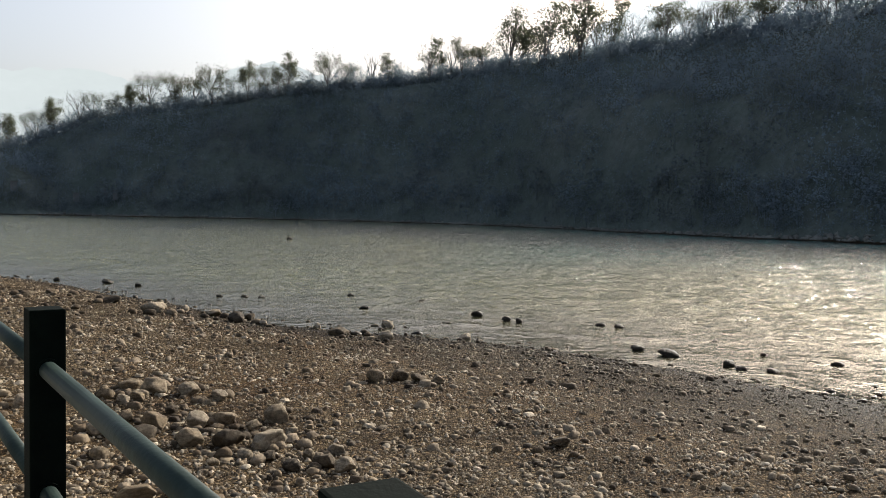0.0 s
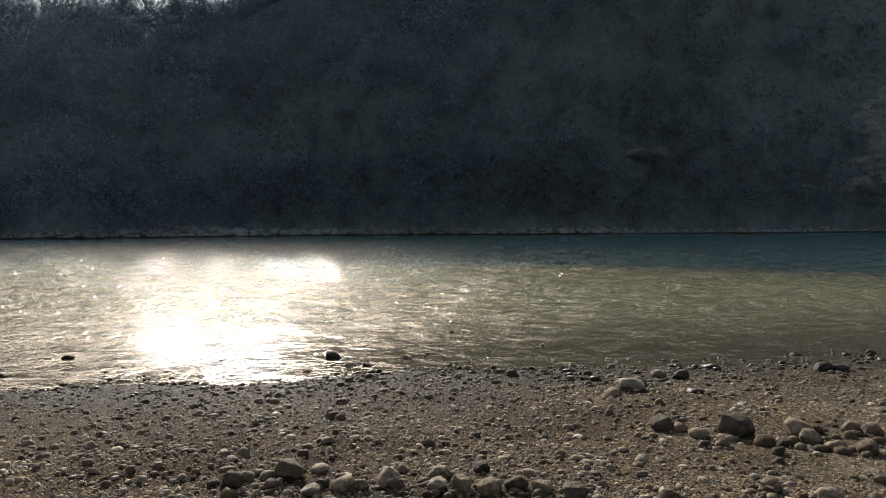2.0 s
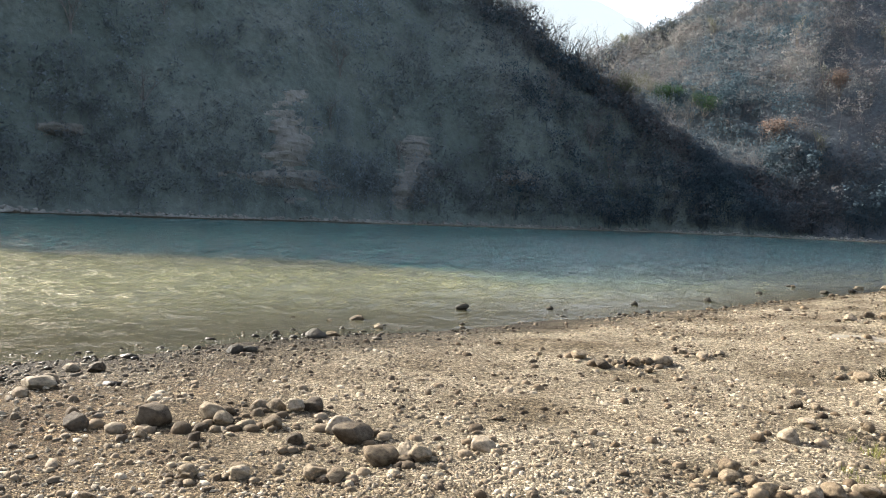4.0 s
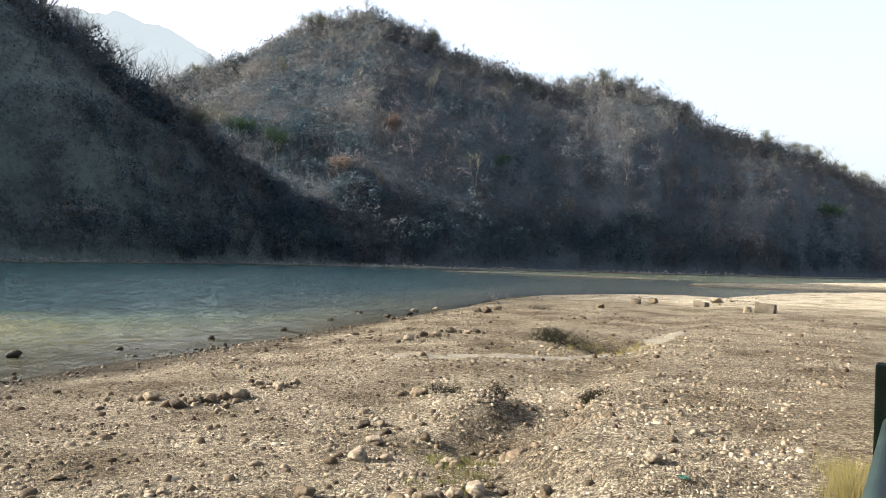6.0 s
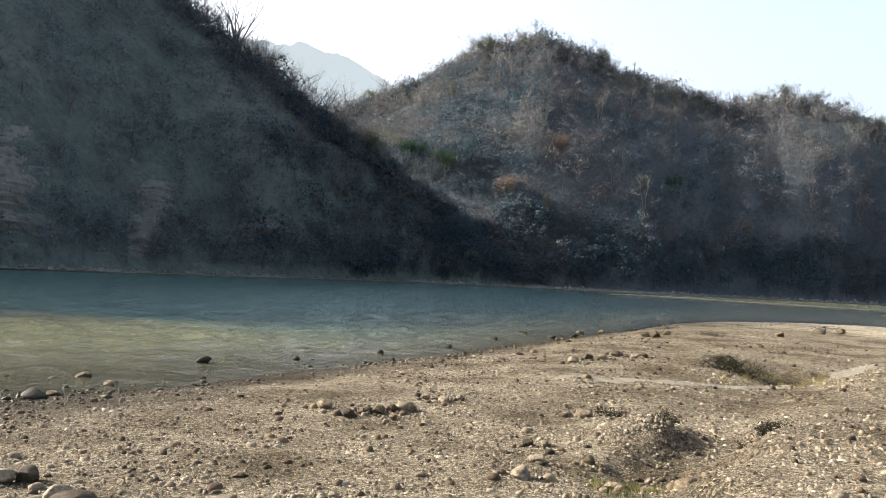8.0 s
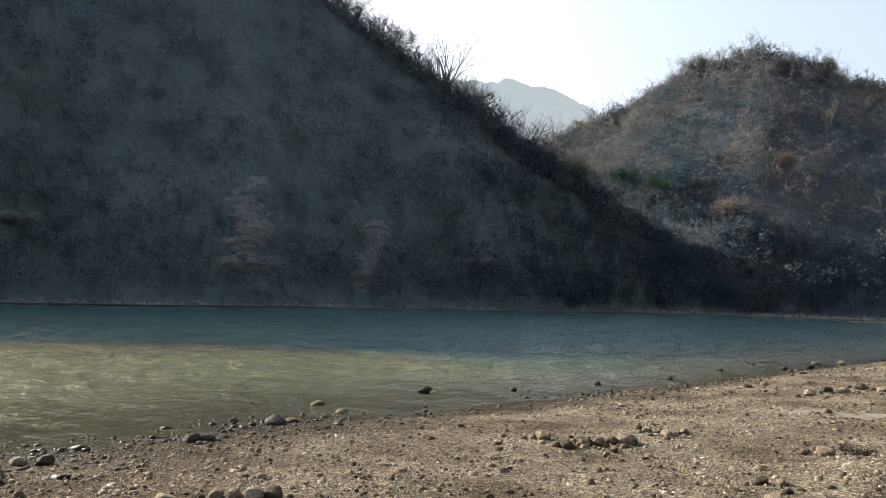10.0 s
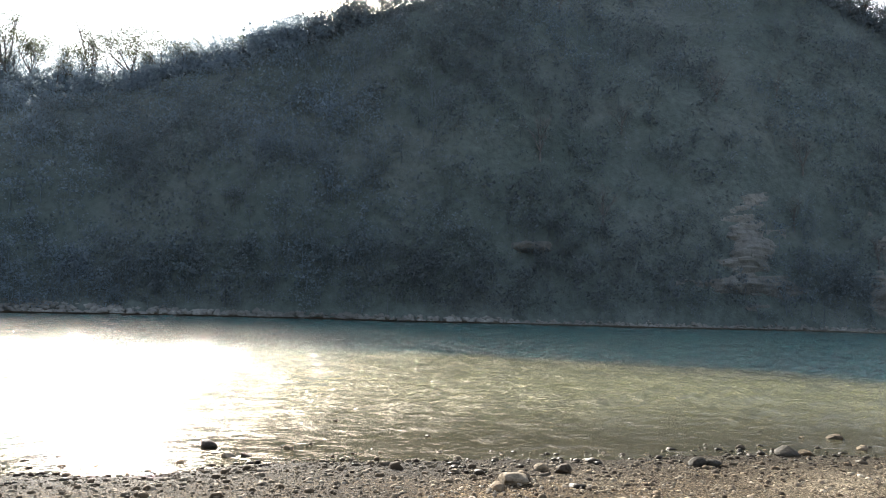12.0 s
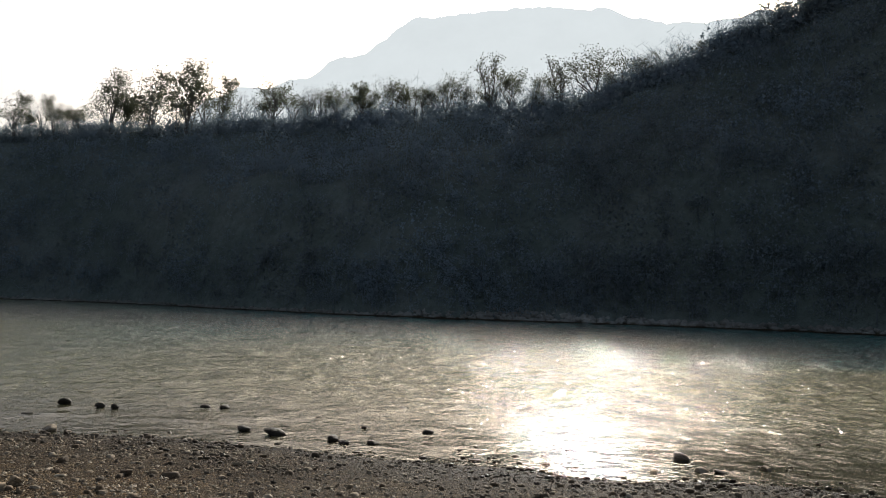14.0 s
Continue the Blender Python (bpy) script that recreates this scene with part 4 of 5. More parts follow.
def build_pile_stones():
    """Fist-sized stones that fill in between the boulders of each pile."""
    rng = np.random.default_rng(29)
    pts, sizes = [], []
    for row in PILE_WEST + PILE_WEST_MORE + PILE_MID + PILE_FRONT + PILE_EAST + STRAND_EAST + STRAND_WEST:
        for _ in range(4):
            a, far = rng.uniform(0, 6.283), row[2] * rng.uniform(0.55, 1.5)
            x, y = row[0] + far * math.cos(a), row[1] + far * math.sin(a)
            s = row[2] * rng.uniform(0.08, 0.26)
            pts.append((x, y, max(beach(x, y), -0.02) + s * 0.2))
            sizes.append(s)
    ob = scatter("pile_stones", np.array(pts), np.array(sizes), rng, COBBLE, flat=0.75, base=ball(2))
    return tagged(ob, "small rounded stones lying between the boulders", "stones", kind="stuff")



def build_cobbles():
    """Larger stones strewn in loose patches over the downstream beach."""
    rng = np.random.default_rng(37)
    pts, sizes = [], []
    while len(pts) < 420:
        a, r = rng.uniform(20, 135), 6.5 + 32 * rng.uniform() ** 1.5
        x, y = spot(a, r)
        if r > float(np.interp(a, SHORE_A, SHORE_R)) - 0.3 or rng.uniform() > 0.3 + 1.5 * wave(x, y, 0.4, 12.0):
            continue
        s = min(0.08, 0.03 * math.exp(rng.normal(0, 0.4))) * (1 + r / 50)
        pts.append((x, y, beach(x, y) + s * 0.15))
        sizes.append(s)
    while len(pts) < 800:
        a = rng.uniform(104, 140)
        r = float(np.interp(a, SHORE_A, SHORE_R)) * (1 - abs(rng.normal(0.0, 0.22)))
        x, y = spot(a, r)
        if r < 22 or rng.uniform() > 0.3 + 1.6 * wave(x, y, 0.22, 15.0):
            continue
        s = min(0.16, 0.042 * math.exp(rng.normal(0, 0.5)))
        pts.append((x, y, max(beach(x, y), -0.02) + s * 0.15))
        sizes.append(s)
    ob = scatter("cobbles", np.array(pts), np.array(sizes), rng, COBBLE, flat=0.7)
    return tagged(ob, "scattered brown cobbles on dusty gravel", "stones", kind="stuff")


build_pebbles()
build_cobbles()
build_shore_stones()
build_pile_stones()


# ---- woods ----
def outward(tri, out):
    """Turns every triangle to the side that its crown faces."""
    tri, out = np.array(tri).reshape(-1, 3, 3), np.array(out).reshape(-1, 3, 3)
    wrong = (np.cross(tri[:, 1] - tri[:, 0], tri[:, 2] - tri[:, 0]) * out.mean(axis=1)).sum(axis=1) < 0
    tri[wrong], out[wrong] = tri[wrong][:, ::-1], out[wrong][:, ::-1]
    return tri.reshape(-1, 3), out.reshape(-1, 3)


def thicket_templates(rng, count, blades, tall, fine=1.0):
    """Shrubs and small trees: leaf clusters lying round the outside of a lumpy crown."""
    made = []
    for _ in range(count):
        lobes = [(rng.normal(0, 0.32, 2), rng.uniform(0.3, 0.85), rng.uniform(0.32, 0.55)) for _ in range(4)]
        tri, out = [], []
        for i in range(blades):
            (cx, cy), cz, cr = lobes[i % 4]
            d = rng.normal(0, 1, 3) + (0, 0, 0.25)
            d /= np.linalg.norm(d)
            p = np.array((cx, cy, cz * tall)) + d * (1, 1, 0.9 * tall) * cr * rng.uniform(0.75, 1.1)
            u = np.cross(d, rng.normal(0, 1, 3))
            u /= np.linalg.norm(u)
            w = np.cross(d, u)
            u, w = u + d * rng.normal(0, 0.2), w + d * rng.normal(0, 0.3)
            k = rng.uniform(0.05, 0.125) * fine
            tri += [p - (u * 0.8 + w * 0.5) * k, p + (u * 0.8 - w * 0.5) * k, p + w * k]
            out += [d + (0, 0, 0.5)] * 3
        made.append(outward(tri, out))
    return made


def crown_templates(rng, count, blades):
    """Slender trees: a pale stem below an uneven crown of small leaf clusters in tiers."""
    made = []
    for _ in range(count):
        tri, out = [], []
        top = rng.uniform(1.3, 1.9)
        foot, tip = np.array((0, 0, -0.15)), np.array((*rng.normal(0, 0.08, 2), top * 0.8))
        for k in range(2):
            side = np.array((math.cos(k * 1.6), math.sin(k * 1.6), 0)) * 0.022
            tri += [foot - side, foot + side, tip]
            out += [np.array((side[1], -side[0], 0.005))] * 3
        lobes = [(rng.normal(0, 0.2, 2), rng.uniform(0.35, 0.92) * top, rng.uniform(0.16, 0.3)) for _ in range(7)]
        for i in range(blades):
            (cx, cy), cz, cr = lobes[i % 7]
            d = rng.normal(0, 1, 3)
            d /= np.linalg.norm(d)
            at = np.array((cx, cy, cz)) + d * (1, 1, 0.8) * cr * rng.uniform(0.5, 1.1)
            u = np.cross(d, rng.normal(0, 1, 3))
            u /= np.linalg.norm(u)
            w = np.cross(d, u) + d * rng.normal(0, 0.3)
            k = rng.uniform(0.03, 0.075)
            tri += [at - u * k, at + u * k, at + w * k * 1.3]
            out += [d + np.array((cx, cy, 0.1)) + (0, 0, 0.25)] * 3
        made.append(outward(tri, out))
    return made


def spray_templates(rng, count):
    """Leafless trees: a stem, limbs fanning upwards and thin twigs."""
    made = []
    for _ in range(count):
        tri, out = [], []

        def sliver(p, q, wide):
            side = np.cross(q - p, rng.normal(0, 1, 3))
            side *= wide / max(1e-6, np.linalg.norm(side))
            tri.extend((p - side, p + side, q))
            out.extend([np.cross(q - p, side)] * 3)

        for _ in range(int(rng.integers(1, 3))):
            base = np.array((*rng.normal(0, 0.08, 2), -0.25))
            top = np.array((*rng.normal(0, 0.14, 2), rng.uniform(0.8, 1.05)))
            sliver(base, top, 0.013)
            for _ in range(13):
                k = rng.uniform(0.25, 0.97)
                p = base + (top - base) * k
                q = p + np.array((*rng.normal(0, 0.2, 2), rng.uniform(0.14, 0.36)))
                sliver(p, q, 0.006)
                for _ in range(4):
                    m = p + (q - p) * rng.uniform(0.4, 0.95)
                    sliver(m, m + np.array((*rng.normal(0, 0.1, 2), rng.uniform(0.06, 0.2))), 0.0045)
        made.append(outward(tri, out))
    return made


def build_woods(name, crest, depth, foot, a0, a1, seed, count, size, mat, label, bare=(), blade_count=48, bare_share=0.1, dry=0.6, fine=1.0, rim=0.72, slender=0.0, tone_base=0.42, lift=0.0, thins=None):
    rng = np.random.default_rng(int(seed * 10))
    full, leafless = thicket_templates(rng, 14, blade_count, 1.15, fine), spray_templates(rng, 12)
    large = thicket_templates(rng, 8, blade_count * 2, 1.15, fine * 0.62)
    hedge = thicket_templates(rng, 8, 150, 0.9, fine)
    tall_trees = crown_templates(rng, 14, blade_count + 30)
    blocks, facing, tones = [], [], []
    for _ in range(count):
        a, s = rng.uniform(a0, a1), (rng.uniform(0.0, 1.0), rng.uniform(0.0, 0.12), rng.uniform(0.93, 1.06))[int(rng.choice(3, p=(0.61, 0.17, 0.22)))]
        x, y, z = hill_height(a, s, crest, depth, foot, seed)
        if z < 0.4 or thins and rng.uniform() < (a - thins[0]) / (thins[1] - thins[0]):
            continue
        e = math.degrees(math.atan2(z - 3, math.hypot(x, y)))
        if any(((a - ba) / bw) ** 2 + ((e - be) / bh) ** 2 < 0.7 + 0.5 * rng.normal() for ba, be, bw, bh in bare):
            continue
        thin = rng.uniform() < (bare_share if s < 0.9 else 0.3)
        t = (leafless if thin else full)[rng.integers(12)]
        k = size * rng.uniform(0.6, 1.35) * (0.6 + 0.4 * min(1, s * 6))
        if thin:
            k *= rng.uniform(1.5, 2.3) if s > 0.9 else 2.0
        elif s > 0.9:
            k *= rim
            if a < 52 or a > 79:
                t, k, z = hedge[rng.integers(8)], k * 1.7, z - 0.8
        elif rng.uniform() < 0.13:
            t, k = large[rng.integers(8)], k * 1.7
        if not thin and rng.uniform() < slender:
            t, k = tall_trees[rng.integers(14)], size * rng.uniform(0.7, 1.4)
        r = rng.uniform(0, 2 * np.pi)
        c, sn = math.cos(r), math.sin(r)
        q, face = (np.stack((g[:, 0] * c - g[:, 1] * sn, g[:, 0] * sn + g[:, 1] * c, g[:, 2]), -1) for g in t)
        blocks.append(q * k + (x, y, z - 0.3))
        facing.append(face)
        # evergreen foot, grey top; shade below and haze above are painted in
        stand_tone = tone_base - dry * 0.5 + dry * s + 0.55 * wave(x, y, 0.03, seed + 1) + 0.3 * wave(x, y, 0.1, seed) + 0.13 * rng.normal()
        # paler towards the sun's haze, darker downstream, also put into the leaf colour
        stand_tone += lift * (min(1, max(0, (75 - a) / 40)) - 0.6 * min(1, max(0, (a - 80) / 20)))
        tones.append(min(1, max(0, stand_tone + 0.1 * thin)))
    q, face = np.concatenate(blocks), np.concatenate(facing)
    ob = heap_mesh(name, q, np.arange(len(q)).reshape(-1, 3), mat)
    ob.data.normals_split_custom_set_from_vertices(face / np.maximum(1e-6, np.linalg.norm(face, axis=1))[:, None])
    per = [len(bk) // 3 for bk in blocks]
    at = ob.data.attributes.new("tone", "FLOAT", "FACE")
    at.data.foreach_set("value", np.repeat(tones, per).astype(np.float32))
    return tagged(ob, label, "woods", kind="stuff")


BARE_A = [(78.3, 3.6, 1.3, 2.4), (77.8, 1.4, 2.4, 0.8), (86.9, 3.0, 1.0, 1.9), (86.2, 1.1, 1.0, 1.0), (64.2, 3.7, 1.7, 0.45), (94.0, 2.1, 1.4, 0.5)]
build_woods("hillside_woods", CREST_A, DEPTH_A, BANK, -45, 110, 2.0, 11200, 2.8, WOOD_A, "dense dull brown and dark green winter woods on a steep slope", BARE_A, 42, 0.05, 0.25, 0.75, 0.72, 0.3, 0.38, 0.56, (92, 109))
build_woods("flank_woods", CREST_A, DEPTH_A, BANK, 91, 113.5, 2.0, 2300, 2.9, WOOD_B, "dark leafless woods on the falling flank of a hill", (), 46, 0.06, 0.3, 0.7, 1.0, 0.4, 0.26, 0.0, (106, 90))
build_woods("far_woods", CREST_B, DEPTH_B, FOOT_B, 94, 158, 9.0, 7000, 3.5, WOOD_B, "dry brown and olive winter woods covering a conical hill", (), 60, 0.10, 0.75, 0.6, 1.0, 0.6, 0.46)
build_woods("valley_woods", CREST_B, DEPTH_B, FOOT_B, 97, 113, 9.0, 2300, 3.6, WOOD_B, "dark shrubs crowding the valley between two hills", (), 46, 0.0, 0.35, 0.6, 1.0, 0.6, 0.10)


def branch(bm, rng, start, way, length, radius, depth, spread, tips, sides=5):
    """A limb that splits into thinner ones; remembers its tips."""
    pts, rad, p, d = [start], [radius], start, way.normalized()
    steps = min(3, depth + 1)
    for i in range(steps):
        d = (d + Vector((rng.uniform(-1, 1), rng.uniform(-1, 1), rng.uniform(-0.3, 0.9))) * 0.16).normalized()
        p = p + d * length / steps
        pts.append(p)
        rad.append(radius * (1 - 0.55 * (i + 1) / steps))
    tube(bm, pts, rad, sides if depth > 1 else 3)
    if depth < 2:
        tips += [start.lerp(p, 0.5), p]
    if not depth:
        return
    for i in range(rng.randint(3, 4)):
        k = rng.uniform(0.45, 1.0)
        at = pts[1].lerp(pts[-1], k)
        side = Vector((rng.uniform(-1, 1), rng.uniform(-1, 1), rng.uniform(-0.1, 0.5))).normalized()
        branch(bm, rng, at, d * (1 - spread) + side * spread, length * rng.uniform(0.5, 0.75), radius * 0.45 * (1.15 - 0.4 * k), depth - 1, spread, tips, sides)


def build_tree(seed, kind, label, leaf=None, lush=1.0):
    """A tree one unit tall."""
    rng = random.Random(seed)
    tree = new("tree")
    tagged(tree, label, "tree", "trees along the ridge")
    tips = []
    bm, limbs = bmesh.new(), bmesh.new()
    lean = Vector((rng.uniform(-0.1, 0.1), rng.uniform(-0.1, 0.1), 1))
    if kind in ("column", "tall"):
        stems = rng.randint(2, 3)
        for k in range(stems):
            way = lean + Vector((rng.uniform(-1, 1), rng.uniform(-1, 1), 0)) * 0.24
            tall = 0.97 - 0.14 * k
            pts = [Vector((0, 0, -0.06))] + [way * z * tall + Vector((rng.uniform(-1, 1), rng.uniform(-1, 1), 0)) * 0.02 for z in (0.2, 0.4, 0.6, 0.8, 1.0)]
            tube(bm, pts, [0.022, 0.018, 0.014, 0.010, 0.007, 0.003], 5)
            for i in range(13):
                z = rng.uniform(0.22, 0.97) if kind == "column" else rng.uniform(0.4, 0.97)
                side = Vector((rng.uniform(-1, 1), rng.uniform(-1, 1), rng.uniform(0.2, 1.0) + (0.7 if kind == "tall" else 0))).normalized()
                branch(limbs, rng, way * z * tall, side, 0.29 * (1.2 - z * 0.75), 0.0055, 1, 0.5, tips)
    else:
        fork = rng.uniform(0.12, 0.25)
        tube(bm, [Vector((0, 0, -0.08)), lean * fork * 0.5, lean * fork], [0.032, 0.026, 0.022], 7)
        for i in range(6):
            a = i * 2 * math.pi / 6 + rng.uniform(-0.4, 0.4)
            out = {"round": 0.8, "flat": 1.3, "bare": 0.6, "fan": 1.0}[kind] * rng.uniform(0.4, 1.2)
            way = Vector((math.cos(a) * out, math.sin(a) * out, {"flat": 0.6, "fan": 0.8}.get(kind, 1.0)))
            branch(limbs, rng, lean * fork, way, (0.66 - fork * 0.5) * rng.uniform(0.65, 0.95), 0.014, 3 if kind == "fan" or kind == "bare" and i < 3 else 2, 0.5, tips)
    top = max(v.co.z for b in (bm, limbs) for v in b.verts)
    for b in (bm, limbs):
        bmesh.ops.scale(b, vec=(1 / top, 1 / top, 1 / top), verts=b.verts)
    part("trunk", bm, BARK, tree)
    part("branchwork", limbs, BARK, tree)
    leaves = {"column": 8, "round": 9, "flat": 9, "bare": 0, "fan": 0, "tall": 1}[kind]
    size = {"bare": 1.0, "tall": 1.0}.get(kind, 1.15) * lush
    spread = {"column": 0.045, "round": 0.06, "flat": 0.06, "bare": 0.02, "fan": 0.02, "tall": 0.03}[kind]
    bm = bmesh.new()
    for p in tips:
        for _ in range(leaves):
            o = Vector((rng.gauss(0, 1), rng.gauss(0, 1), rng.gauss(0, 0.3 if kind == "flat" else 1))) * spread
            u = Vector((rng.gauss(0, 1), rng.gauss(0, 1), rng.gauss(0, 1))).normalized() * rng.uniform(0.007, 0.015) * size
            w = u.orthogonal().normalized() * rng.uniform(0.007, 0.015) * size
            bm.faces.new([bm.verts.new((p + o) / top + k) for k in (-u, w, u, -w)])
    if leaves:
        part("crown", bm, leaf or LEAF, tree)
    else:
        bm.free()
    return tree


TREES = {
    "column": [build_tree(k, "column", "tall slender ridge tree with sparse olive leaves") for k in (1, 2, 3)],
    "round": [build_tree(k, "round", "broad round-headed ridge tree with thin foliage") for k in (4, 5, 6)],
    "flat": [build_tree(k, "flat", "spreading flat-topped tree with layered dark leaves") for k in (7, 8)],
    "bare": [build_tree(k, "bare", "leafless grey tree with fine spreading branches") for k in (9, 10, 11)],
    "fan": [build_tree(k, "fan", "wide leafless tree with a dense fan of dark twigs") for k in (14, 15)],
    "tall": [build_tree(k, "tall", "tall bare tree with a few upright limbs") for k in (12, 13)],
}
RIDGE_WEST = [("bare", -26.9, 4.3), ("bare", -25.0, 5.3), ("round", -21.9, 6.6), ("round", -20.0, 7.2), ("column", -18.0, 7.9), ("flat", -15.3, 8.2), ("round", -12.4, 8.4), ("bare", -10.9, 9.5),
              ("round", -8.1, 10.4), ("bare", -5.2, 9.2), ("column", -3.9, 9.4), ("column", -1.2, 11.7), ("column", 1.1, 11.8), ("round", 2.5, 11.3), ("column", 4.3, 13.8), ("column", 5.6, 12.2), ("column", 6.7, 14.2)]
RIDGE_MIDDLE = [("column", 9.0, 14.9), ("column", 11.1, 14.1), ("round", 14.6, 14.0), ("bare", 17.1, 14.3), ("round", 18.4, 13.6), ("column", 20.7, 14.5), ("tall", 22.8, 14.8), ("round", 24.9, 14.1), ("bare", 26.5, 14.9), ("bare", 28.1, 14.7),
                ("tall", 29.6, 17.0), ("bare", 31.1, 14.6), ("bare", 32.4, 14.6), ("tall", 34.5, 16.6), ("flat", 36.7, 16.8), ("flat", 38.6, 16.9), ("bare", 40.2, 16.6), ("flat", 41.6, 16.9), ("flat", 44.1, 17.4), ("flat", 46.6, 17.8), ("flat", 48.6, 18.6)]
RIDGE_EAST = [("bare", 50.9, 19.9), ("bare", 53.5, 20.8), ("bare", 56.8, 22.5), ("bare", 60.3, 23.2), ("bare", 62.2, 23.2), ("bare", 63.5, 23.9), ("tall", 66.1, 24.3), ("bare", 68.4, 24.2), ("tall", 71.0, 24.4), ("bare", 72.7, 24.7), ("bare", 74.5, 24.3),
              ("tall", 76.1, 24.9), ("bare", 78.2, 24.7), ("bare", 80.2, 23.9), ("bare", 81.8, 22.8), ("bare", 83.6, 21.3), ("round", 85.0, 19.4), ("bare", 86.5, 18.6), ("round", 88.3, 17.7), ("bare", 89.8, 16.7), ("bare", 91.5, 17.9),
              ("bare", 92.6, 15.1), ("bare", 93.7, 14.1), ("bare", 95.8, 12.9), ("bare", 97.9, 12.1), ("bare", 99.7, 10.0), ("round", 101.1, 9.4),
              ("fan", 80.9, 24.0), ("fan", 84.2, 21.4), ("fan", 87.4, 18.9), ("fan", 89.4, 16.9), ("fan", 91.0, 17.2), ("fan", 93.2, 14.8), ("fan", 95.4, 13.7), ("fan", 96.7, 12.9), ("fan", 98.2, 12.9), ("fan", 99.3, 12.3)]
tree_rng = random.Random(21)
spare = {k: list(v) for k, v in TREES.items()}


def plant(kind, a, top, crest, depth, foot, seed, inset=0.96):
    x, y, z = hill_height(a, inset, crest, depth, foot, seed)
    tall = max(2.5, 3 + math.hypot(x, y) * math.tan(radians(top)) - z)
    m = pose(x, y, z, 0, 0, tree_rng.uniform(0, 360))
    if spare[kind]:
        tree = spare[kind].pop()
    else:
        tree = copy_thing(tree_rng.choice(TREES[kind]), m)
    tree.matrix_world = m @ Matrix.Diagonal((tall, tall, tall, 1))


for rows in (RIDGE_WEST, RIDGE_MIDDLE, RIDGE_EAST):
    for kind, a, top in rows:
        plant(kind, a, top, CREST_A, DEPTH_A, BANK, 2.0)
for i in range(60):
    a = -28 + i * 1.1 + tree_rng.uniform(-0.5, 0.5)
    plant(tree_rng.choice(("round", "round", "column", "bare")), a, float(along(CREST_A, a)) + tree_rng.uniform(0.8, 2.1), CREST_A, DEPTH_A, BANK, 2.0, 0.98)
for i in range(30):
    a = 48 + i * 1.75 + tree_rng.uniform(-0.7, 0.7)
    plant("bare", a, float(along(CREST_A, a)) + tree_rng.uniform(1.1, 2.0), CREST_A, DEPTH_A, BANK, 2.0, 1.0)
for i in range(34):
    a = 78 + i * 0.78 + tree_rng.uniform(-0.4, 0.4)
    plant("bare", a, float(along(CREST_A, a)) + tree_rng.uniform(0.9, 1.9), CREST_A, DEPTH_A, BANK, 2.0, 0.97)
for i in range(44):
    a = 100.5 + i * 1.06 + tree_rng.uniform(-0.3, 0.3)
    plant(tree_rng.choice(("bare", "bare", "tall", "round", "column")), a, float(along(CREST_B, a)) + tree_rng.uniform(0.5, 1.3), CREST_B, DEPTH_B, FOOT_B, 9.0)


# ---- single trees and open ground on the hillsides ----
def on_slope(a, top, crest, depth, foot, seed):
    """How far up the slope a point lies that is seen at this height above the horizon."""
    lo, hi = 0.0, 1.0
    for _ in range(24):
        s = (lo + hi) / 2
        x, y, z = hill_height(a, s, crest, depth, foot, seed)
        lo, hi = (s, hi) if math.degrees(math.atan2(z - 3, math.hypot(x, y))) < top else (lo, s)
    return lo


def stand(tree, a, low, tall, crest, depth, foot, seed):
    x, y, z = hill_height(a, on_slope(a, low, crest, depth, foot, seed), crest, depth, foot, seed)
    tree.matrix_world = pose(x, y, z, 0, 0, tree_rng.uniform(0, 360)) @ Matrix.Diagonal((tall, tall, tall, 1))


for kind, leaf, a, low, tall, label in (("round", GREEN_LEAF, 106.0, 5.7, 6.5, "bright green leafy tree among brown winter woods"), ("round", GREEN_LEAF, 103.6, 6.4, 6.5, "dark green leafy tree among brown winter woods"),
                                        ("round", RUST_LEAF, 110.5, 4.2, 6.0, "rust orange shrub on the lower slope"), ("round", RUST_LEAF, 114.0, 7.2, 6.5, "rust brown tree halfway up the hill"),
                                        ("round", GREEN_LEAF, 121.5, 5.4, 4.5, "pale green shrub on a dark slope"), ("round", GREEN_LEAF, 142.5, 2.0, 7.0, "light green tree on the far slope")):
    stand(build_tree(int(a * 7), kind, label, leaf, 1.5), a, low + 0.35, tall * 1.2, CREST_B, DEPTH_B, FOOT_B, 9.0)
for i in range(24):
    a = 100.5 + tree_rng.uniform(0, 1) * 40
    low = tree_rng.uniform(0.15, 0.85) * float(along(CREST_B, a))
    stand(copy_thing(tree_rng.choice(TREES["bare"] + TREES["tall"]), Matrix()), a, low, tree_rng.uniform(7, 11), CREST_B, DEPTH_B, FOOT_B, 9.0)
for i in range(16):
    a = tree_rng.uniform(60, 101)
    low = tree_rng.uniform(0.1, 0.9) * float(along(CREST_A, a))
    stand(copy_thing(tree_rng.choice(TREES["bare"]), Matrix()), a, low, tree_rng.uniform(5, 8), CREST_A, DEPTH_A, BANK, 2.0)


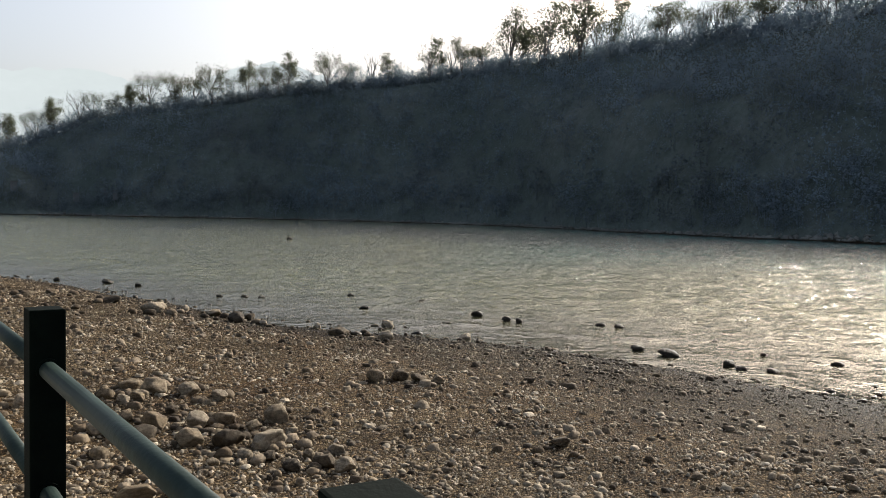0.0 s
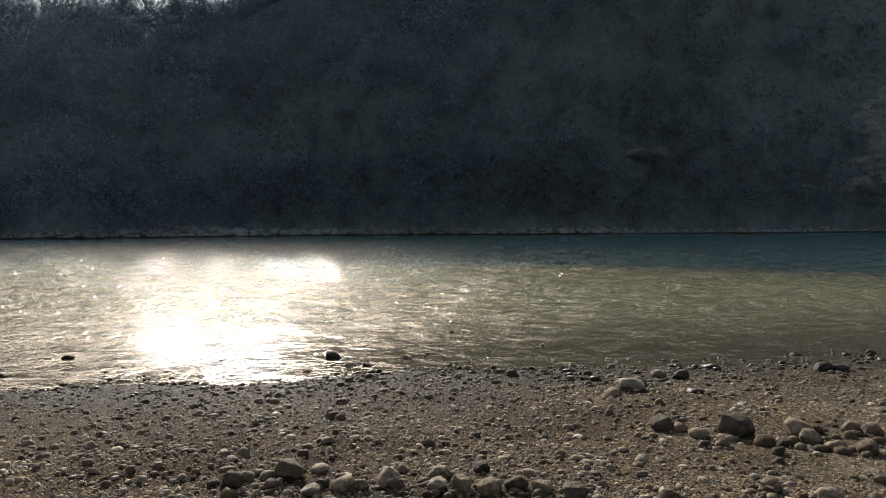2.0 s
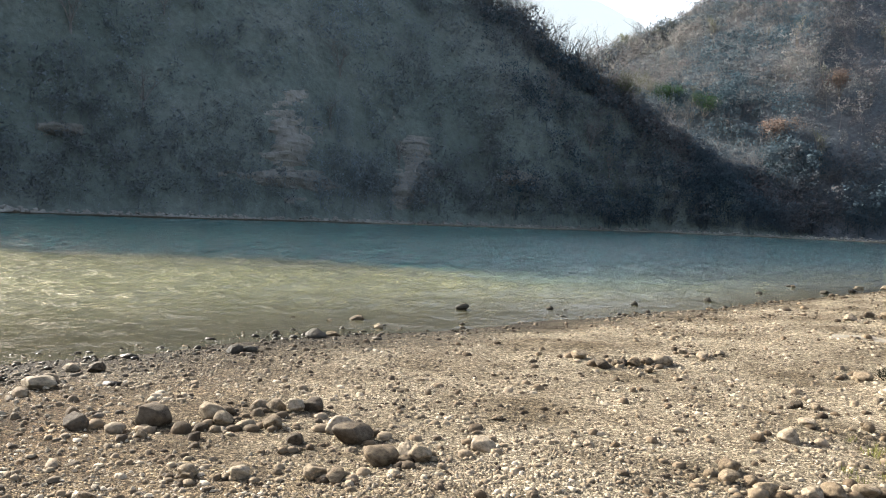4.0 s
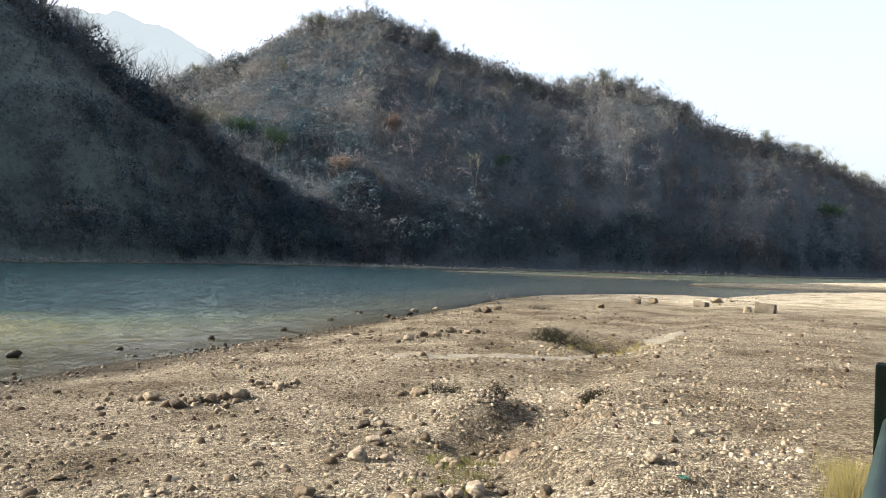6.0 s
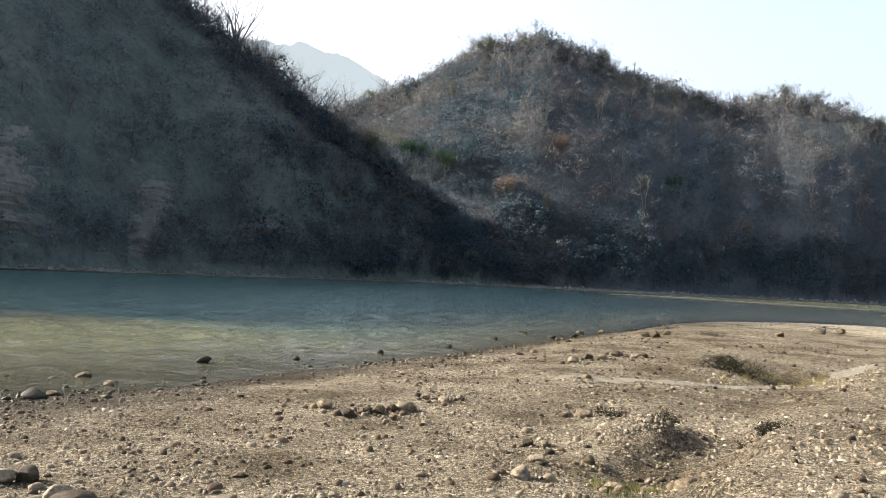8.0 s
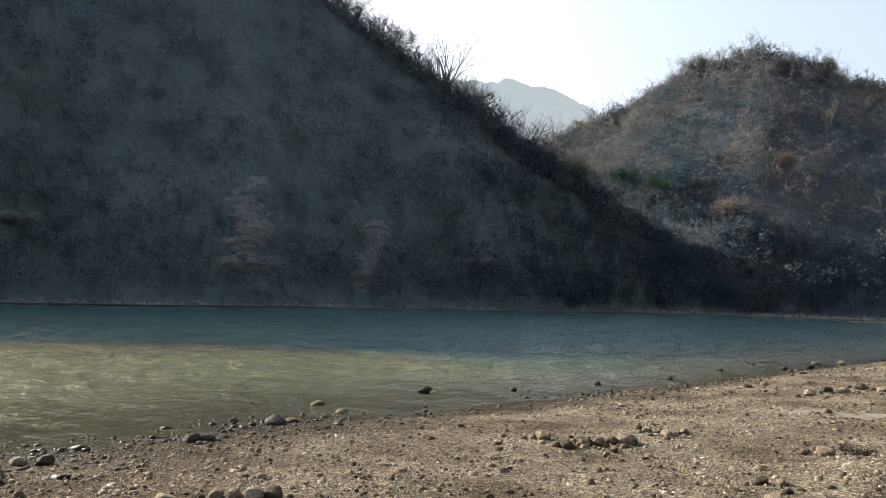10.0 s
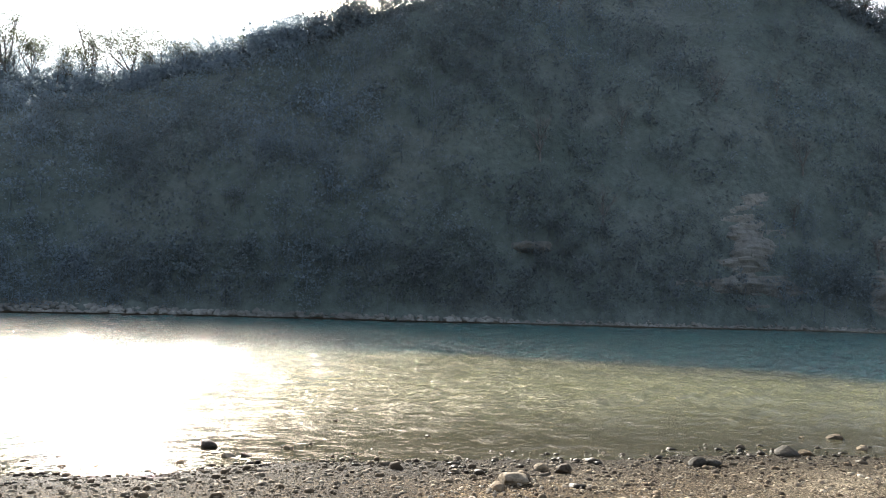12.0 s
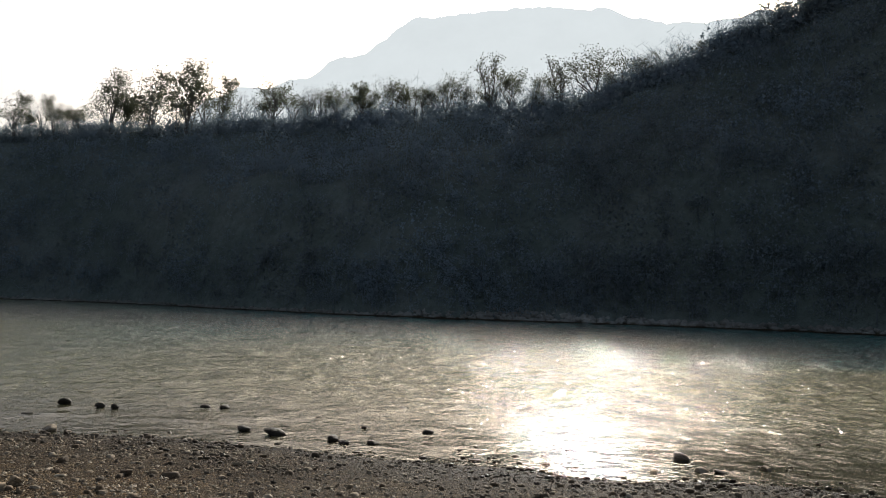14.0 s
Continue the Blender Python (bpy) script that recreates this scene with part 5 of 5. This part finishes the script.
def build_outcrop(ba, be, bw, bh, seed):
    """A ledged rock face that swells out of the slope and sinks back into it at its edges."""
    angles = np.linspace(ba - bw * 1.7, ba + bw * 1.7, 60)
    rows = []
    for e in np.linspace(be - bh * 1.6, be + bh * 1.6, 60):
        for a in angles:
            x, y, z = hill_height(a, on_slope(a, max(e, -1.2), CREST_A, DEPTH_A, BANK, 2.0), CREST_A, DEPTH_A, BANK, 2.0)
            q = ((a - ba) / bw) ** 2 + ((e - be) / bh) ** 2
            layer = (z * 0.7 + 1.1 * wave(x, y, 0.12, seed)) % 1.0
            out = 1.9 * math.exp(-q * 1.1) - 0.7 + 0.9 * wave(x + z, y + z, 0.21, seed) + 0.45 * wave(x, z * 2.5, 0.7, seed + 2) + 0.3 * layer
            k = 1 - out / math.hypot(x, y)
            rows.append((x * k, y * k, z + 0.25 * out))
    ob = sheet("rock_outcrop", rows, [tuple(reversed(f)) for f in grid_faces(60, 60)], SCREE)
    tagged(ob, "pale layered rock face on the dark slope", "rock face", "bare rock faces", kind="structure")


for k, row in enumerate(BARE_A):
    build_outcrop(*row, k * 3.7)


def build_far_rubble():
    rng = np.random.default_rng(4)
    pts, sizes = [], []
    for _ in range(4600):
        a = rng.uniform(-26, 140)
        off = abs(rng.normal(0, 2.6 if 24 < a < 62 else 0.55))
        r = float(along(BANK, a)) - 0.8 + off
        s = rng.uniform(0.12, 0.42) * (1.3 if 24 < a < 62 else 0.8)
        x, y = spot(a, r)
        pts.append((x, y, 0.05 + off * 0.45))
        sizes.append(s)
    ob = scatter("bank_rubble", np.array(pts), np.array(sizes), rng, RUBBLE, flat=0.75)
    return tagged(ob, "grey rubble along the foot of the far bank", "rubble", kind="stuff")


build_far_rubble()


# ---- small things on the beach ----
def blades(bm, rng, x, y, z, count, tall, spread, wide):
    for _ in range(count):
        a, k = rng.uniform(0, 6.283), rng.uniform(0.5, 1)
        bx, by = x + rng.gauss(0, spread), y + rng.gauss(0, spread)
        out = Vector((math.cos(a), math.sin(a), 0))
        side = Vector((-out.y, out.x, 0)) * wide
        p = [Vector((bx, by, z)), Vector((bx, by, z + tall * k * 0.6)) + out * tall * 0.12, Vector((bx, by, z + tall * k)) + out * tall * rng.uniform(0.2, 0.5)]
        v = [bm.verts.new(q) for q in (p[0] - side, p[0] + side, p[1] + side * 0.7, p[1] - side * 0.7, p[2])]
        bm.faces.new(v[:4])
        bm.faces.new((v[3], v[2], v[4]))


def build_grass(x, y, count, tall, spread, label, mat=None, wide=0.006):
    rng = random.Random(int(x * 100))
    bm = bmesh.new()
    for _ in range(max(3, count // 14)):
        cx, cy = x + rng.gauss(0, spread), y + rng.gauss(0, spread)
        blades(bm, rng, cx, cy, beach(cx, cy) - 0.02, 14, tall * rng.uniform(0.5, 1.1), 0.05, wide)
    tagged(part("grass_tuft", bm, mat or DRY_GRASS), label, "grass", kind="stuff")


build_grass(4.72, -6.62, 700, 0.40, 0.13, "tall feathery clump of dry yellow weeds on gravel", None, 0.0025)
build_grass(5.2, -7.2, 420, 0.34, 0.15, "tall feathery clump of dry yellow weeds on gravel", None, 0.0025)
build_grass(9.0, -5.0, 330, 0.14, 0.34, "low green grass in a gravel hollow", OLIVE_GRASS)
build_grass(8.2, -4.6, 260, 0.14, 0.30, "low green grass between boulders", OLIVE_GRASS)
build_grass(20.0, -16.3, 900, 0.26, 0.85, "yellow green grass in a shallow pit")
build_grass(18.3, -13.8, 200, 0.14, 0.9, "sparse yellow grass on the gravel")
build_grass(-4.9, 8.6, 160, 0.16, 0.3, "dry grass beside a boulder pile")


def build_track():
    """A strip of trodden dust whose edges run out under the gravel."""
    way = [(18.9, -8.6), (17.8, -10.95), (17.5, -13.15), (18.9, -16.0), (20.2, -18.4), (21.2, -20.0), (22.0, -21.0)]
    rows = []
    for i in range(61):
        k = i / 60 * (len(way) - 1)
        n = min(int(k), len(way) - 2)
        p, q = Vector(way[n]), Vector(way[n + 1])
        c, d = p.lerp(q, k - n), (q - p).normalized()
        for j in range(-4, 5):
            wide = 0.15 + 0.07 * wave(c.x, c.y, 0.8, 2.0)
            x, y = c.x - d.y * j * wide, c.y + d.x * j * wide
            rows.append((x, y, beach(x, y) + 0.012 - 0.003 * j * j + 0.03 * wave(x, y, 2.3, 3.0)))
    ob = sheet("dirt_track", rows, grid_faces(61, 9), SAND, smooth=True)
    tagged(ob, "pale trodden dust path across the gravel", "path", kind="structure")


build_track()


def build_brush(x, y, wide, tall, stems, seed, label):
    """A sprawling heap of dry thorn twigs with a few withered leaves."""
    rng = random.Random(seed)
    brush = new("brush_heap")
    brush.location = (x, y, beach(x, y) - 0.03)
    tagged(brush, label, "brush", "heaps of thorn twigs")
    tips = []
    for i in range(stems):
        a, bm = rng.uniform(0, 6.283), bmesh.new()
        ox, oy = rng.gauss(0, wide * 0.4), rng.gauss(0, wide * 0.4)
        low = beach(x + ox, y + oy) - beach(x, y)
        branch(bm, rng, Vector((ox, oy, low + 0.02)), Vector((math.cos(a), math.sin(a), rng.uniform(0.1, 0.9))), tall * rng.uniform(0.8, 1.5), 0.014, 2, 0.6, tips, 4)
        part("stem", bm, TWIG, brush)
    bm = bmesh.new()
    for p in tips:
        for _ in range(2):
            o = Vector((rng.gauss(0, 1), rng.gauss(0, 1), rng.gauss(0, 0.6))) * 0.05
            u = Vector((rng.gauss(0, 1), rng.gauss(0, 1), rng.gauss(0, 1))).normalized() * rng.uniform(0.008, 0.018)
            w = u.orthogonal().normalized() * rng.uniform(0.003, 0.008)
            bm.faces.new([bm.verts.new(p + o + k) for k in (-u, w, u, -w)])
    part("leaves", bm, TWIG, brush)


build_brush(20.7, -14.9, 1.0, 0.3, 60, 31, "low dark thorny brush beside a grassy pit")
build_brush(10.6, -8.2, 0.3, 0.1, 16, 33, "small dark heap of twigs on the gravel terrace")
build_brush(13.0, -6.95, 0.22, 0.09, 10, 35, "small dark tangle of twigs beside a boulder")
# these twigs are added to darken the stone heap's shadowed peak
build_brush(11.75, -7.25, 0.2, 0.08, 10, 36, "small dark twig tangle for the shade on a stone heap")
build_brush(33.0, -22.5, 0.7, 0.14, 14, 34, "dark washed-up twigs on the upper strand")


def build_block(x, y, size, turn, label):
    bm = bmesh.new()
    box(bm, Matrix(), size, 0.05)
    bmesh.ops.subdivide_edges(bm, edges=list(bm.edges), cuts=3, use_grid_fill=True)
    for v in bm.verts:
        v.co += Vector((noise.noise(v.co * 3), noise.noise(v.co * 3 + Vector((5, 0, 0))), noise.noise(v.co * 3 + Vector((0, 5, 0))))) * 0.05
    ob = part("concrete_block", bm, BROKEN)
    ob.matrix_world = pose(x, y, beach(x, y) + size[2] * 0.42, 4, -3, turn)
    tagged(ob, label, "concrete block", "broken concrete blocks")


build_block(28.9, -33.2, (0.95, 0.6, 0.5), 28, "broken grey concrete block lying on sand")
build_block(35.6, -35.6, (0.8, 0.5, 0.32), 10, "low concrete slab lying on sand")


def build_driftwood(x, y):
    rng, bm, tips = random.Random(8), bmesh.new(), []
    for a in (0.3, 1.4, 2.2, 3.6):
        branch(bm, rng, Vector((0, 0, 0)), Vector((math.cos(a), math.sin(a), 0.6)), 0.55, 0.03, 2, 0.5, tips)
    ob = part("driftwood", bm, BARK)
    ob.location = (x, y, beach(x, y) + 0.01)
    tagged(ob, "bare grey branch washed up by the water", "driftwood")


build_driftwood(39.0, -24.0)


def build_litter(x, y):
    bm = bmesh.new()
    bmesh.ops.create_grid(bm, x_segments=9, y_segments=7, size=0.042)
    for v in bm.verts:
        v.co.z = 0.03 * abs(noise.noise(v.co * 30)) + 0.005
        v.co.x *= 1.2
    ob = part("plastic_scrap", bm, PLASTIC)
    ob.location = (x, y, beach(x, y) + 0.015)
    thick = ob.modifiers.new("thickness", "SOLIDIFY")
    thick.thickness = 0.003
    tagged(ob, "crumpled green plastic scrap on the gravel", "litter")


build_litter(5.73, -5.57)


def build_hut(a, r, wide, tall):
    hut = new("hut")
    x, y, z = hill_height(a, on_slope(a, r, CREST_A, DEPTH_A, BANK, 2.0), CREST_A, DEPTH_A, BANK, 2.0)
    hut.matrix_world = pose(x * 0.99, y * 0.99, z, 0, 0, -a)
    tagged(hut, "tiny whitewashed hut among trees on the far bank", "hut", "huts on the far bank")
    bm = bmesh.new()
    box(bm, Matrix.Translation((0, 0, tall / 2 - 0.4)), (wide, wide, tall + 0.8), 0.02)
    part("wall", bm, WHITE, hut)
    bm = bmesh.new()
    box(bm, Matrix.Translation((0, 0, tall + 0.08)), (wide * 1.3, wide * 1.3, 0.14), 0.02)
    part("roof", bm, BARK, hut)


for a, r, wide, tall in ((-27.4, 0.9, 1.5, 1.6), (-23.9, 0.3, 1.5, 1.5), (-22.2, 0.5, 1.0, 1.6), (-21.6, 0.5, 1.0, 1.6)):
    build_hut(a, r, wide, tall)
